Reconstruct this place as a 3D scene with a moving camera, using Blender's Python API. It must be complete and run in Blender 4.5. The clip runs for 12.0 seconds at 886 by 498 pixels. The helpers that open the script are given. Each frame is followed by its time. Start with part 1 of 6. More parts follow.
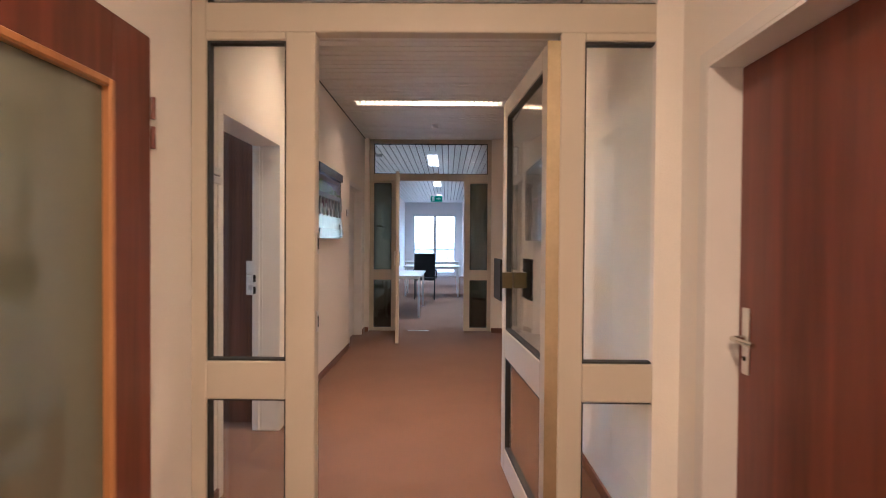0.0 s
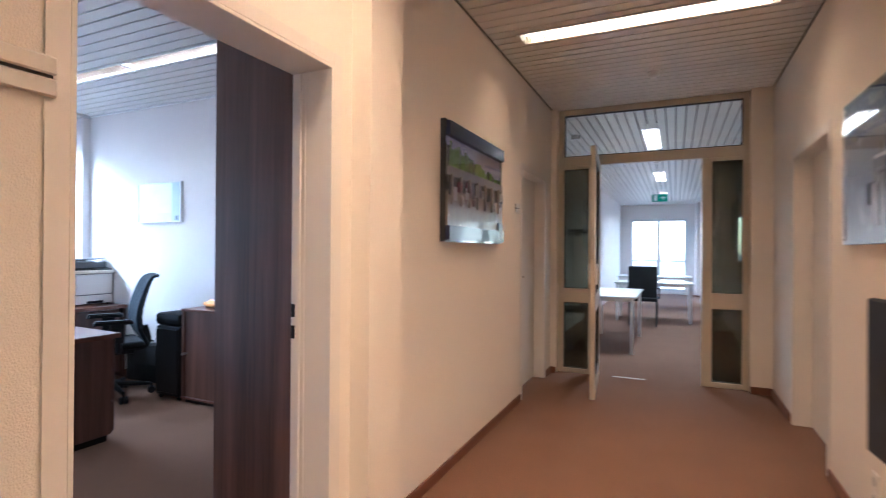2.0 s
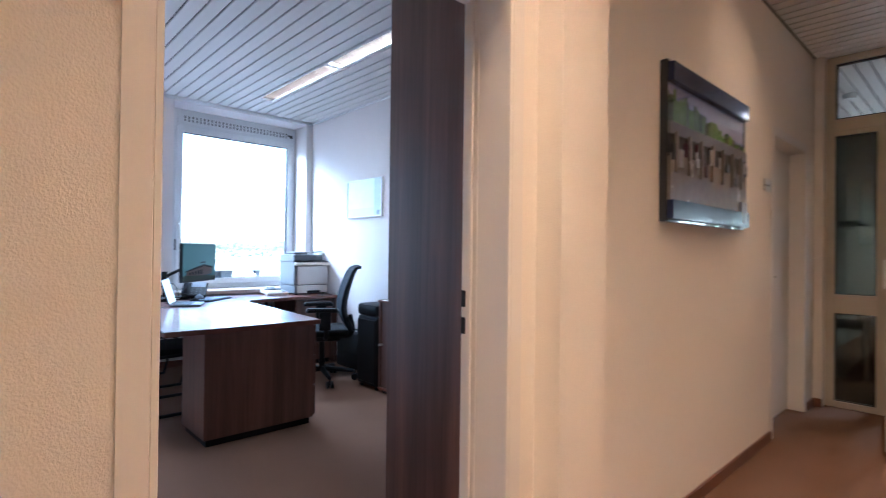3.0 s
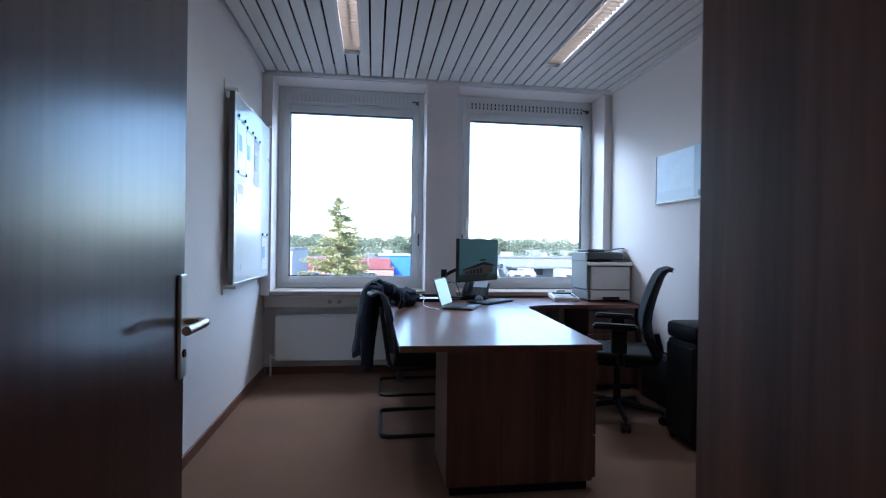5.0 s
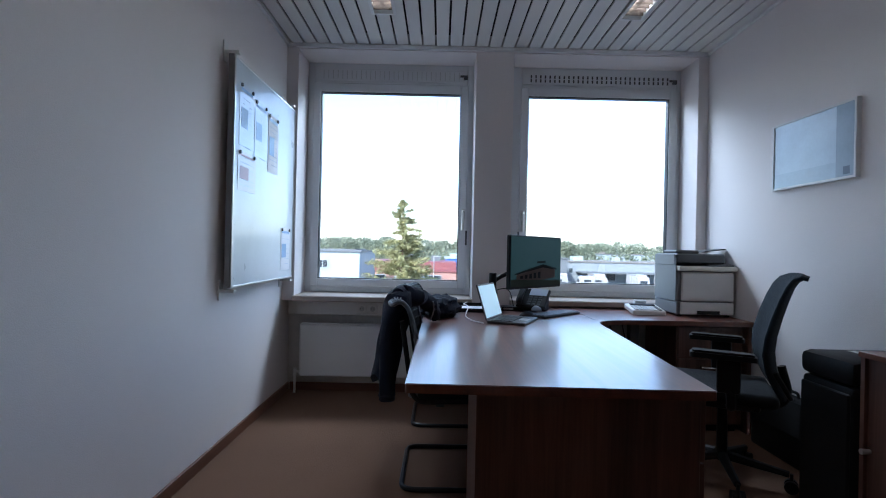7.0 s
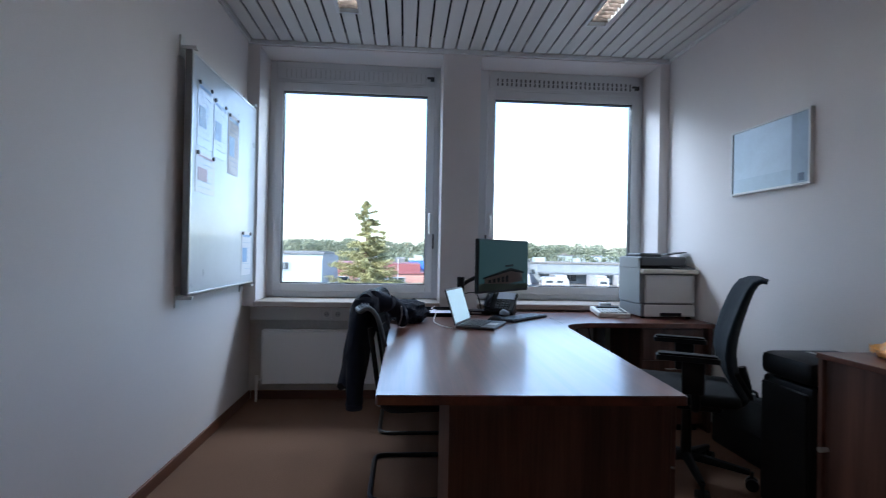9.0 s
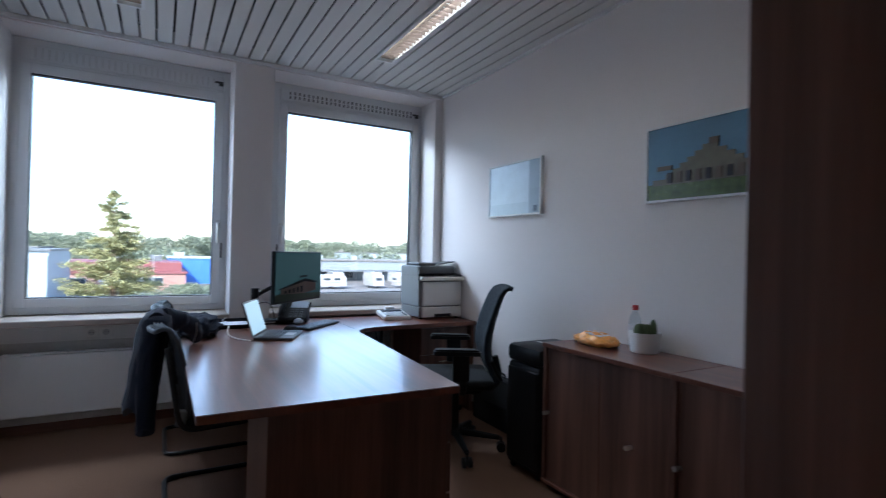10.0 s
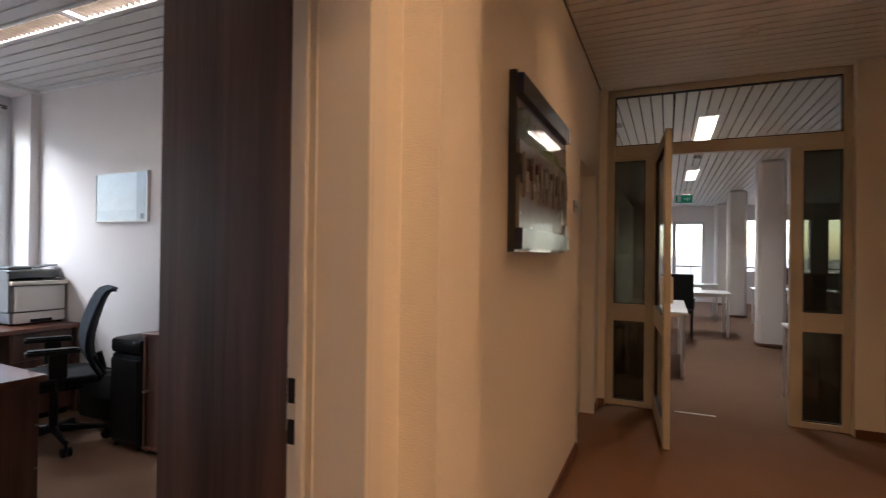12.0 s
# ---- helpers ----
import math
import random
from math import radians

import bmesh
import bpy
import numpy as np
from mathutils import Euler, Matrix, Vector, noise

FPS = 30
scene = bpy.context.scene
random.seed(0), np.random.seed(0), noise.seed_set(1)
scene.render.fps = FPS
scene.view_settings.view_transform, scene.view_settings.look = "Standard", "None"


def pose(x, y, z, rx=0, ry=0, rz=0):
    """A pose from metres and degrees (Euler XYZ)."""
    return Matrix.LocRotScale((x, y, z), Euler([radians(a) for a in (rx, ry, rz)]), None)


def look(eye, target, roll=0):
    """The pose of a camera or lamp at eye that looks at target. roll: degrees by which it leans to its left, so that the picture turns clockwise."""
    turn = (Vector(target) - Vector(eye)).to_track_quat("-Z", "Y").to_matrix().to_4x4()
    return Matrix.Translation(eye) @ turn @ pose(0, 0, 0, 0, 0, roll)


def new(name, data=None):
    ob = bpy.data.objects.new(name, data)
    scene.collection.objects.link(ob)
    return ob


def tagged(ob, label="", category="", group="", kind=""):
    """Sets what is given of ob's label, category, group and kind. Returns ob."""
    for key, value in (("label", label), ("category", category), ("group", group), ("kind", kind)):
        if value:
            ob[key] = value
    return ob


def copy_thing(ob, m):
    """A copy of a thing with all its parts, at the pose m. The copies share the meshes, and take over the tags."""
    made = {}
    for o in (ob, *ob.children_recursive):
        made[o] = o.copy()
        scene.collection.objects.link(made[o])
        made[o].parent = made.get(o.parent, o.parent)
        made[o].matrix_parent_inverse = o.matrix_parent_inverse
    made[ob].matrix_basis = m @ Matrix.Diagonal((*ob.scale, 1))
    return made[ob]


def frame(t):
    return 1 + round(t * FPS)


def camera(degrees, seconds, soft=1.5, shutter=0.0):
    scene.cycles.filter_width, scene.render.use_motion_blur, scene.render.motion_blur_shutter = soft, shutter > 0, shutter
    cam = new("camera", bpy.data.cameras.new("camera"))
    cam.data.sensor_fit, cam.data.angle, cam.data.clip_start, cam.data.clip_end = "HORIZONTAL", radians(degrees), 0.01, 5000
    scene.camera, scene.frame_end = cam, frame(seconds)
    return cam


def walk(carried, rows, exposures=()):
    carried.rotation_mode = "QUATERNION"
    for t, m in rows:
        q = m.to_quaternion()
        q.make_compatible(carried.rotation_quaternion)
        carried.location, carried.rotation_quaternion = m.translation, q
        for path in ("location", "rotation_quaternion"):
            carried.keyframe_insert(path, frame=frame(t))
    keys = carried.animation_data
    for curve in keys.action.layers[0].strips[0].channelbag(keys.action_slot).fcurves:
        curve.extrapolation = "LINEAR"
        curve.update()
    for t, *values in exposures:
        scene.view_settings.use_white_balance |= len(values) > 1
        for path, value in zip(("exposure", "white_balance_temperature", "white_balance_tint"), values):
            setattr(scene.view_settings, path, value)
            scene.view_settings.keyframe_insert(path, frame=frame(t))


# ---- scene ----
cam = camera(82.2, 12.0, soft=1.0, shutter=0.3)
PATH = [
    (0, (0.339, 0.136, 1.312), (0.323, 2.136, 1.282), 0.4),
    (0.5, (0.344, 0.834, 1.316), (0.316, 2.834, 1.297), 0.4),
    (1, (0.335, 1.43, 1.33), (0.231, 3.427, 1.317), 0.3),
    (1.5, (0.376, 1.796, 1.291), (-0.045, 3.751, 1.302), 0.1),
    (2, (0.351, 2.071, 1.283), (-0.481, 3.89, 1.29), 0.4),
    (2.5, (0.255, 2.287, 1.232), (-0.925, 3.902, 1.242), 0.4),
    (3, (0.115, 2.5, 1.19), (-1.352, 3.86, 1.204), 0.7),
    (3.5, (-0.024, 2.714, 1.207), (-1.733, 3.752, 1.201), 0.6),
    (5.5, (-0.973, 3.268, 1.161), (-2.968, 3.412, 1.158), 1.1),
    (6, (-1.188, 3.341, 1.154), (-3.186, 3.417, 1.149), 1.3),
    (6.5, (-1.358, 3.389, 1.14), (-3.357, 3.425, 1.139), 1.3),
    (8.5, (-1.514, 3.408, 1.145), (-3.514, 3.389, 1.151), 1.1),
    (9, (-1.493, 3.376, 1.155), (-3.487, 3.527, 1.167), 1.1),
    (9.5, (-1.381, 3.299, 1.191), (-3.307, 3.839, 1.212), 1.3),
    (10, (-1.247, 3.186, 1.255), (-2.994, 4.159, 1.273), 1.3),
    (10.5, (-0.994, 3.084, 1.302), (-2.533, 4.361, 1.319), 1.0),
    (11, (-0.752, 2.995, 1.312), (-2.042, 4.523, 1.334), 0.7),
    (11.5, (-0.527, 2.868, 1.334), (-1.55, 4.586, 1.357), 1.0),
    (12, (-0.296, 2.796, 1.329), (-1.105, 4.625, 1.343), 0.7),
]
EXPOSURE = [(0.0, 4.1, 4950, 10), (1.2, 4.35, 4950, 10), (2.2, 4.3, 5200, 10), (3.0, 4.1, 5150, 10), (3.7, 3.4, 5050, 10), (5.4, 2.6, 5600, 10), (6.2, 2.35, 5700, 10), (8.4, 2.3, 5800, 10), (9.5, 2.45, 5850, 10), (10.5, 2.55, 5800, 10), (11.2, 2.35, 5800, 10), (11.6, 2.55, 6300, 12), (12.0, 3.15, 6950, 16)]
walk(cam, [(t, look(eye, target, roll)) for t, eye, target, roll in PATH], EXPOSURE)

# ---- world, sun, exposure ----
world = bpy.data.worlds.new("sky")
scene.world = world
world.use_nodes = True
wn = world.node_tree
sky = wn.nodes.new("ShaderNodeTexSky")
sky.sky_type = "NISHITA"
sky.sun_disc = False
sky.sun_elevation = radians(42)
sky.sun_rotation = radians(127)
sky.air_density, sky.dust_density, sky.ozone_density = 0.9, 1.3, 0.5
wn.links.new(sky.outputs[0], wn.nodes["Background"].inputs[0])
wn.nodes["Background"].inputs[1].default_value = 0.15

sun = new("sun", bpy.data.lights.new("sun", "SUN"))
sun.data.energy, sun.data.angle, sun.data.color = 3.0, radians(0.5), (1.0, 0.93, 0.82)
sun.matrix_world = look((34, -26, 31), (0, 0, 0))


def ceiling_glow(name, x, y, z, sx, sy, watts, colour):
    """An area lamp, shining down unless turned: ceiling light tubes and added lights."""
    ob = new(name, bpy.data.lights.new(name, "AREA"))
    ob.data.shape, ob.data.size, ob.data.size_y = "RECTANGLE", sx, sy
    ob.data.energy, ob.data.color = watts, colour
    ob.matrix_world = pose(x, y, z)
    return ob


OFFICE_FILL_Z = 2.742
AMBER, WARM = (1.0, 0.61, 0.33), (1.0, 0.60, 0.32)
for y in (2.97, 4.68):          # unseen area lamps added above each office window, standing in for sky light
    high = ceiling_glow("sky_stand_in", -6.9, y - 0.1, 3.25, 1.4, 0.8, 17, (0.80, 0.91, 1.0))
    high.matrix_world = look((-6.9, y - 0.1, 3.25), (-3.1, 3.95, 1.6))
ceiling_glow("entry_glow", 0.29, -0.36, 2.715, 0.34, 0.34, 4.5, AMBER)
for y, watts in ((3.40, 3.9), (5.58, 1.5)):     # the louvres cut off the flat rays
    ceiling_glow("corridor_glow", 0.137, y, 2.842, 1.45, 0.13, watts, WARM).data.spread = radians(118)


for y in (9.25, 12.85, 16.45):  # lights of the far room
    ceiling_glow("far_room_glow", 0.08, y, 2.81, 0.14, 1.2, 5.0, (0.93, 0.98, 1.0))
for y in (2.992, 4.622):        # fill lamps added in the office ceiling lights, which look unlit
    ceiling_glow("office_fill", -3.5, y, OFFICE_FILL_Z, 2.4, 0.12, 1.8, (1.0, 0.97, 0.94))


# ---- materials ----
def links(m):
    m.use_nodes = True
    return m.node_tree, m.node_tree.nodes["Principled BSDF"]


def surface(name, colour, rough=0.6, metal=0.0, vary=0.08, scale=6.0, grain=0.05, grain_scale=300.0, bump=0.1, stretch=(1, 1, 1), sheen=0.0, coat=0.0, dist=0.002):
    """A painted, woven or plain surface: broad stains, fine grain and a fine relief."""
    m = bpy.data.materials.new(name)
    t, p = links(m)
    co = t.nodes.new("ShaderNodeTexCoord")
    mp = t.nodes.new("ShaderNodeMapping")
    mp.inputs["Scale"].default_value = stretch
    t.links.new(co.outputs["Object"], mp.inputs[0])
    broad = t.nodes.new("ShaderNodeTexNoise")
    broad.inputs["Scale"].default_value, broad.inputs["Detail"].default_value = scale, 4
    fine = t.nodes.new("ShaderNodeTexNoise")
    fine.inputs["Scale"].default_value, fine.inputs["Detail"].default_value = grain_scale, 3
    for n in (broad, fine):
        t.links.new(mp.outputs[0], n.inputs["Vector"])
    add = t.nodes.new("ShaderNodeMath")
    add.operation = "MULTIPLY_ADD"
    t.links.new(broad.outputs[0], add.inputs[0])
    add.inputs[1].default_value = 2 * vary
    k = t.nodes.new("ShaderNodeMath")
    k.operation = "MULTIPLY_ADD"
    t.links.new(fine.outputs[0], k.inputs[0])
    k.inputs[1].default_value, k.inputs[2].default_value = 2 * grain, 1 - vary - grain
    t.links.new(k.outputs[0], add.inputs[2])
    mul = t.nodes.new("ShaderNodeVectorMath")
    mul.operation = "SCALE"
    mul.inputs[0].default_value = colour
    t.links.new(add.outputs[0], mul.inputs["Scale"])
    t.links.new(mul.outputs[0], p.inputs["Base Color"])
    rr = t.nodes.new("ShaderNodeMath")
    rr.operation = "MULTIPLY_ADD"
    t.links.new(broad.outputs[0], rr.inputs[0])
    rr.inputs[1].default_value, rr.inputs[2].default_value = 0.16, rough - 0.08
    t.links.new(rr.outputs[0], p.inputs["Roughness"])
    p.inputs["Metallic"].default_value = metal
    p.inputs["Sheen Weight"].default_value = sheen
    p.inputs["Coat Weight"].default_value = coat
    if bump:
        b = t.nodes.new("ShaderNodeBump")
        b.inputs["Strength"].default_value, b.inputs["Distance"].default_value = bump, dist
        t.links.new(fine.outputs[0], b.inputs["Height"])
        t.links.new(b.outputs[0], p.inputs["Normal"])
    return m


def wood(name, dark, light, rough=0.35, along="z", coat=0.1, coat_rough=0.3):
    """Veneer with long grain along one axis."""
    m = bpy.data.materials.new(name)
    t, p = links(m)
    co = t.nodes.new("ShaderNodeTexCoord")
    mp = t.nodes.new("ShaderNodeMapping")
    s = {"x": (0.5, 14, 14), "y": (14, 0.5, 14), "z": (14, 14, 0.5)}[along]
    mp.inputs["Scale"].default_value = s
    t.links.new(co.outputs["Object"], mp.inputs[0])
    n1 = t.nodes.new("ShaderNodeTexNoise")
    n1.inputs["Scale"].default_value, n1.inputs["Detail"].default_value, n1.inputs["Distortion"].default_value = 1.0, 5, 0.6
    n2 = t.nodes.new("ShaderNodeTexNoise")
    n2.inputs["Scale"].default_value, n2.inputs["Detail"].default_value = 9.0, 3
    for n in (n1, n2):
        t.links.new(mp.outputs[0], n.inputs["Vector"])
    mixn = t.nodes.new("ShaderNodeMath")
    mixn.operation = "MULTIPLY_ADD"
    t.links.new(n2.outputs[0], mixn.inputs[0])
    mixn.inputs[1].default_value = 0.35
    t.links.new(n1.outputs[0], mixn.inputs[2])
    ramp = t.nodes.new("ShaderNodeValToRGB")
    ramp.color_ramp.elements[0].position, ramp.color_ramp.elements[0].color = 0.42, (*dark, 1)
    ramp.color_ramp.elements[1].position, ramp.color_ramp.elements[1].color = 0.92, (*light, 1)
    t.links.new(mixn.outputs[0], ramp.inputs[0])
    t.links.new(ramp.outputs[0], p.inputs["Base Color"])
    p.inputs["Roughness"].default_value = rough
    p.inputs["Coat Weight"].default_value, p.inputs["Coat Roughness"].default_value = coat, coat_rough
    b = t.nodes.new("ShaderNodeBump")
    b.inputs["Strength"].default_value, b.inputs["Distance"].default_value = 0.06, 0.001
    t.links.new(n2.outputs[0], b.inputs["Height"])
    t.links.new(b.outputs[0], p.inputs["Normal"])
    return m


def glazing(name, tint=(0.96, 0.98, 0.97), gloss=1.0, rough=0.0):
    m = bpy.data.materials.new(name)
    m.use_nodes = True
    t = m.node_tree
    t.nodes.remove(t.nodes["Principled BSDF"])
    clear, shine, mix, lw, power, fr = (t.nodes.new(n) for n in ("ShaderNodeBsdfTransparent", "ShaderNodeBsdfGlossy", "ShaderNodeMixShader", "ShaderNodeLayerWeight", "ShaderNodeMath", "ShaderNodeMath"))
    clear.inputs[0].default_value = (*tint, 1)
    shine.inputs["Roughness"].default_value = rough
    lw.inputs[0].default_value = 0.5
    power.operation, power.inputs[1].default_value = "POWER", 5.0
    fr.operation, fr.inputs[1].default_value, fr.inputs[2].default_value = "MULTIPLY_ADD", 0.90, 0.04
    t.links.new(lw.outputs["Facing"], power.inputs[0])
    t.links.new(power.outputs[0], fr.inputs[0])
    t.links.new(fr.outputs[0], mix.inputs[0])
    t.links.new(clear.outputs[0], mix.inputs[1])
    t.links.new(shine.outputs[0], mix.inputs[2])
    t.links.new(mix.outputs[0], t.nodes["Material Output"].inputs[0])
    return m


def glow(name, colour, strength):
    m = bpy.data.materials.new(name)
    t, p = links(m)
    p.inputs["Base Color"].default_value = (*colour, 1)
    p.inputs["Emission Color"].default_value = (*colour, 1)
    p.inputs["Emission Strength"].default_value = strength
    return m


def polished(name, colour, rough=0.25, metal=1.0):
    return surface(name, colour, rough, metal, 0.04, 8, 0.03, 120, 0.03)


WALLPAPER = surface("woodchip_wallpaper", (0.80, 0.76, 0.70), 0.85, 0, 0.03, 1.6, 0.05, 230, 0.5, dist=0.004)
OFFICE_WALL = surface("office_wallpaper", (0.82, 0.775, 0.755), 0.85, 0, 0.03, 1.6, 0.04, 210, 0.28, dist=0.004)
CARPET = surface("brown_carpet", (0.185, 0.108, 0.073), 0.95, 0, 0.12, 2.2, 0.32, 380, 0.9, dist=0.004)
CARPET.node_tree.nodes["Principled BSDF"].inputs["Specular IOR Level"].default_value = 0.05
SLAT = surface("ceiling_panel_paint", (0.74, 0.73, 0.70), 0.45, 0, 0.03, 1.5, 0.01, 90, 0.03)
GAP = surface("ceiling_void", (0.02, 0.02, 0.02), 0.9)
FRAME_PAINT = surface("light_grey_frame_paint", (0.53, 0.48, 0.395), 0.42, 0, 0.03, 3, 0.02, 200, 0.05)
STEEL_FRAME = surface("steel_door_frame_paint", (0.74, 0.72, 0.69), 0.4, 0, 0.03, 3, 0.02, 200, 0.04)
ALU = polished("brushed_aluminium", (0.70, 0.69, 0.67), 0.32)
CHROME = polished("satin_nickel", (0.66, 0.62, 0.55), 0.22)
LOUVRE = surface("louvre_metal", (0.16, 0.13, 0.11), 0.3, 0.7, 0.04, 8, 0.03, 120, 0)
OLIVE = surface("olive_bracket", (0.13, 0.105, 0.045), 0.4, 0.3, 0.1, 8, 0.03, 120, 0.03)
BRASS = surface("worn_brass_edge", (0.52, 0.42, 0.26), 0.4, 0.7, 0.18, 9, 0.08, 80, 0.1)
GASKET = surface("black_rubber", (0.02, 0.02, 0.02), 0.6)
WALNUT = wood("walnut_veneer", (0.050, 0.022, 0.015), (0.19, 0.088, 0.060), 0.38)
WALNUT_X = wood("walnut_veneer_lengthwise", (0.085, 0.026, 0.014), (0.20, 0.066, 0.036), 0.34, "x", 0.6, 0.17)
WALNUT_DARK = wood("dark_walnut_door", (0.040, 0.016, 0.012), (0.105, 0.045, 0.034), 0.22, "z", 0.5)
MAHOGANY = wood("red_mahogany_veneer", (0.080, 0.019, 0.011), (0.19, 0.047, 0.024), 0.33)
ORANGE_WOOD = wood("orange_beech_bead", (0.36, 0.15, 0.045), (0.50, 0.23, 0.075), 0.4)
BASEBOARD = wood("brown_baseboard_wood", (0.11, 0.042, 0.022), (0.20, 0.08, 0.045), 0.45, "y")
BASEBOARD_X = wood("brown_baseboard_wood_across", (0.11, 0.042, 0.022), (0.20, 0.08, 0.045), 0.45, "x")
GLASS = glazing("clear_glass")
# ordinary window glass; the added tint only dims the view out
VIEW_GLASS = glazing("view_dimming_glass", (0.92, 0.93, 0.935))
DULL_GLASS = glazing("tinted_wired_glass", (0.30, 0.305, 0.25))
# tinted pane drawn opaque; its olive base also carries the reflected light
VEILED_GLASS = surface("olive_glass_baked_sheen", (0.14, 0.148, 0.105), 0.1, 0, 0.12, 2, 0.02, 60, 0, coat=1.0)
WHITE_PVC = surface("white_window_pvc", (0.72, 0.73, 0.74), 0.35, 0, 0.03, 4, 0.02, 200, 0.03)
WHITE_METAL = surface("white_enamel", (0.80, 0.80, 0.79), 0.35, 0, 0.02, 4, 0.01, 200, 0.02)
WHITE_PLASTIC = surface("white_plastic", (0.76, 0.75, 0.72), 0.4, 0, 0.03, 8, 0.02, 200, 0.03)
GREY_PLASTIC = surface("light_grey_plastic", (0.50, 0.50, 0.49), 0.45, 0, 0.03, 8, 0.02, 300, 0.05)
DARK_PLASTIC = surface("dark_grey_plastic", (0.075, 0.078, 0.08), 0.45, 0, 0.05, 8, 0.03, 300, 0.05)
BLACK_PLASTIC = surface("black_plastic", (0.009, 0.009, 0.010), 0.5, 0, 0.05, 8, 0.05, 300, 0.05)
BLACK_STEEL = surface("black_powder_coat", (0.012, 0.012, 0.013), 0.35, 0, 0.05, 8, 0.05, 300, 0.04)
BLACK_CLOTH = surface("black_fabric", (0.010, 0.011, 0.012), 0.95, 0, 0.12, 12, 0.2, 500, 0.5, sheen=0.05)
BLUE_CLOTH = surface("blue_grey_mesh", (0.013, 0.020, 0.027), 0.9, 0, 0.1, 12, 0.2, 600, 0.5, sheen=0.03)
NAVY_CLOTH = surface("navy_wool", (0.010, 0.014, 0.028), 0.95, 0, 0.25, 14, 0.25, 420, 0.7, sheen=0.05)
for m in (BLACK_PLASTIC, BLACK_CLOTH, BLUE_CLOTH, NAVY_CLOTH, BLACK_STEEL):
    m.node_tree.nodes["Principled BSDF"].inputs["Specular IOR Level"].default_value = 0.22
STONE_SILL = surface("sill_board", (0.42, 0.36, 0.31), 0.4, 0, 0.06, 10, 0.05, 150, 0.05)


# ---- building blocks ----
def box_bm(bm, x0, y0, z0, x1, y1, z1, bevel=0.0, seg=1):
    x0, x1, y0, y1, z0, z1 = min(x0, x1), max(x0, x1), min(y0, y1), max(y0, y1), min(z0, z1), max(z0, z1)
    made = bmesh.ops.create_cube(bm, size=1.0, matrix=Matrix.Translation(((x0 + x1) / 2, (y0 + y1) / 2, (z0 + z1) / 2)) @ Matrix.Diagonal((x1 - x0, y1 - y0, z1 - z0, 1)))
    if bevel:
        edges = {e for v in made["verts"] for e in v.link_edges}
        bmesh.ops.bevel(bm, geom=list(edges), offset=bevel, segments=seg, affect="EDGES", profile=0.5)
    return bm


def box(*a, bevel=0.0, seg=1):
    return box_bm(bmesh.new(), *a, bevel=bevel, seg=seg)


def boxes(*rows, bevel=0.0):
    bm = bmesh.new()
    for r in rows:
        box_bm(bm, *r, bevel=bevel)
    return bm


def cyl(a, b, r, r2=None, n=14, bm=None):
    """A cylinder or cone from a to b."""
    bm = bm or bmesh.new()
    a, b = Vector(a), Vector(b)
    d = b - a
    m = Matrix.Translation((a + b) / 2) @ d.to_track_quat("Z", "Y").to_matrix().to_4x4()
    bmesh.ops.create_cone(bm, cap_ends=True, segments=n, radius1=r, radius2=r if r2 is None else r2, depth=d.length, matrix=m)
    return bm


def tube(points, r, n=8, bm=None):
    """A bent tube with rounded corners through the points."""
    bm = bm or bmesh.new()
    pts = [Vector(p) for p in points]
    path = [pts[0]]
    for a, b, c in zip(pts, pts[1:], pts[2:]):
        e = min((a - b).length, (c - b).length) * 0.45
        e = min(e, 0.07)
        p, q = b + (a - b).normalized() * e, b + (c - b).normalized() * e
        for k in range(6):
            u = k / 5
            path.append(p * (1 - u) ** 2 + b * 2 * u * (1 - u) + q * u * u)
    path.append(pts[-1])
    rings, side = [], None
    for i, p in enumerate(path):
        d = (path[min(i + 1, len(path) - 1)] - path[max(i - 1, 0)]).normalized()
        if side is None:
            side = d.orthogonal().normalized()
        side = (side - d * side.dot(d)).normalized()
        up = d.cross(side)
        rings.append([bm.verts.new(p + (side * math.cos(w) + up * math.sin(w)) * r) for w in (2 * math.pi * k / n for k in range(n))])
    for a, b in zip(rings, rings[1:]):
        for k in range(n):
            bm.faces.new((a[k], a[(k + 1) % n], b[(k + 1) % n], b[k]))
    bm.faces.new(rings[0][::-1]), bm.faces.new(rings[-1])
    return bm


def lathe(profile, x, y, n=20, bm=None):
    """A turned shape from (radius, height) pairs."""
    bm = bm or bmesh.new()
    rings = [[bm.verts.new((x + r * math.cos(2 * math.pi * k / n), y + r * math.sin(2 * math.pi * k / n), z)) for k in range(n)] for r, z in profile]
    for a, b in zip(rings, rings[1:]):
        for k in range(n):
            bm.faces.new((a[k], a[(k + 1) % n], b[(k + 1) % n], b[k]))
    bm.faces.new(rings[0][::-1]), bm.faces.new(rings[-1])
    return bm


def slab(outline, z0, z1, bevel=0.0):
    """A flat board with a free outline."""
    bm = bmesh.new()
    lo = [bm.verts.new((x, y, z0)) for x, y in outline]
    hi = [bm.verts.new((x, y, z1)) for x, y in outline]
    top = bm.faces.new(hi)
    bm.faces.new(lo[::-1])
    for i in range(len(lo)):
        j = (i + 1) % len(lo)
        bm.faces.new((lo[i], lo[j], hi[j], hi[i]))
    bmesh.ops.recalc_face_normals(bm, faces=bm.faces)
    if bevel:
        bmesh.ops.bevel(bm, geom=list(top.edges), offset=bevel, segments=2, affect="EDGES")
    return bm


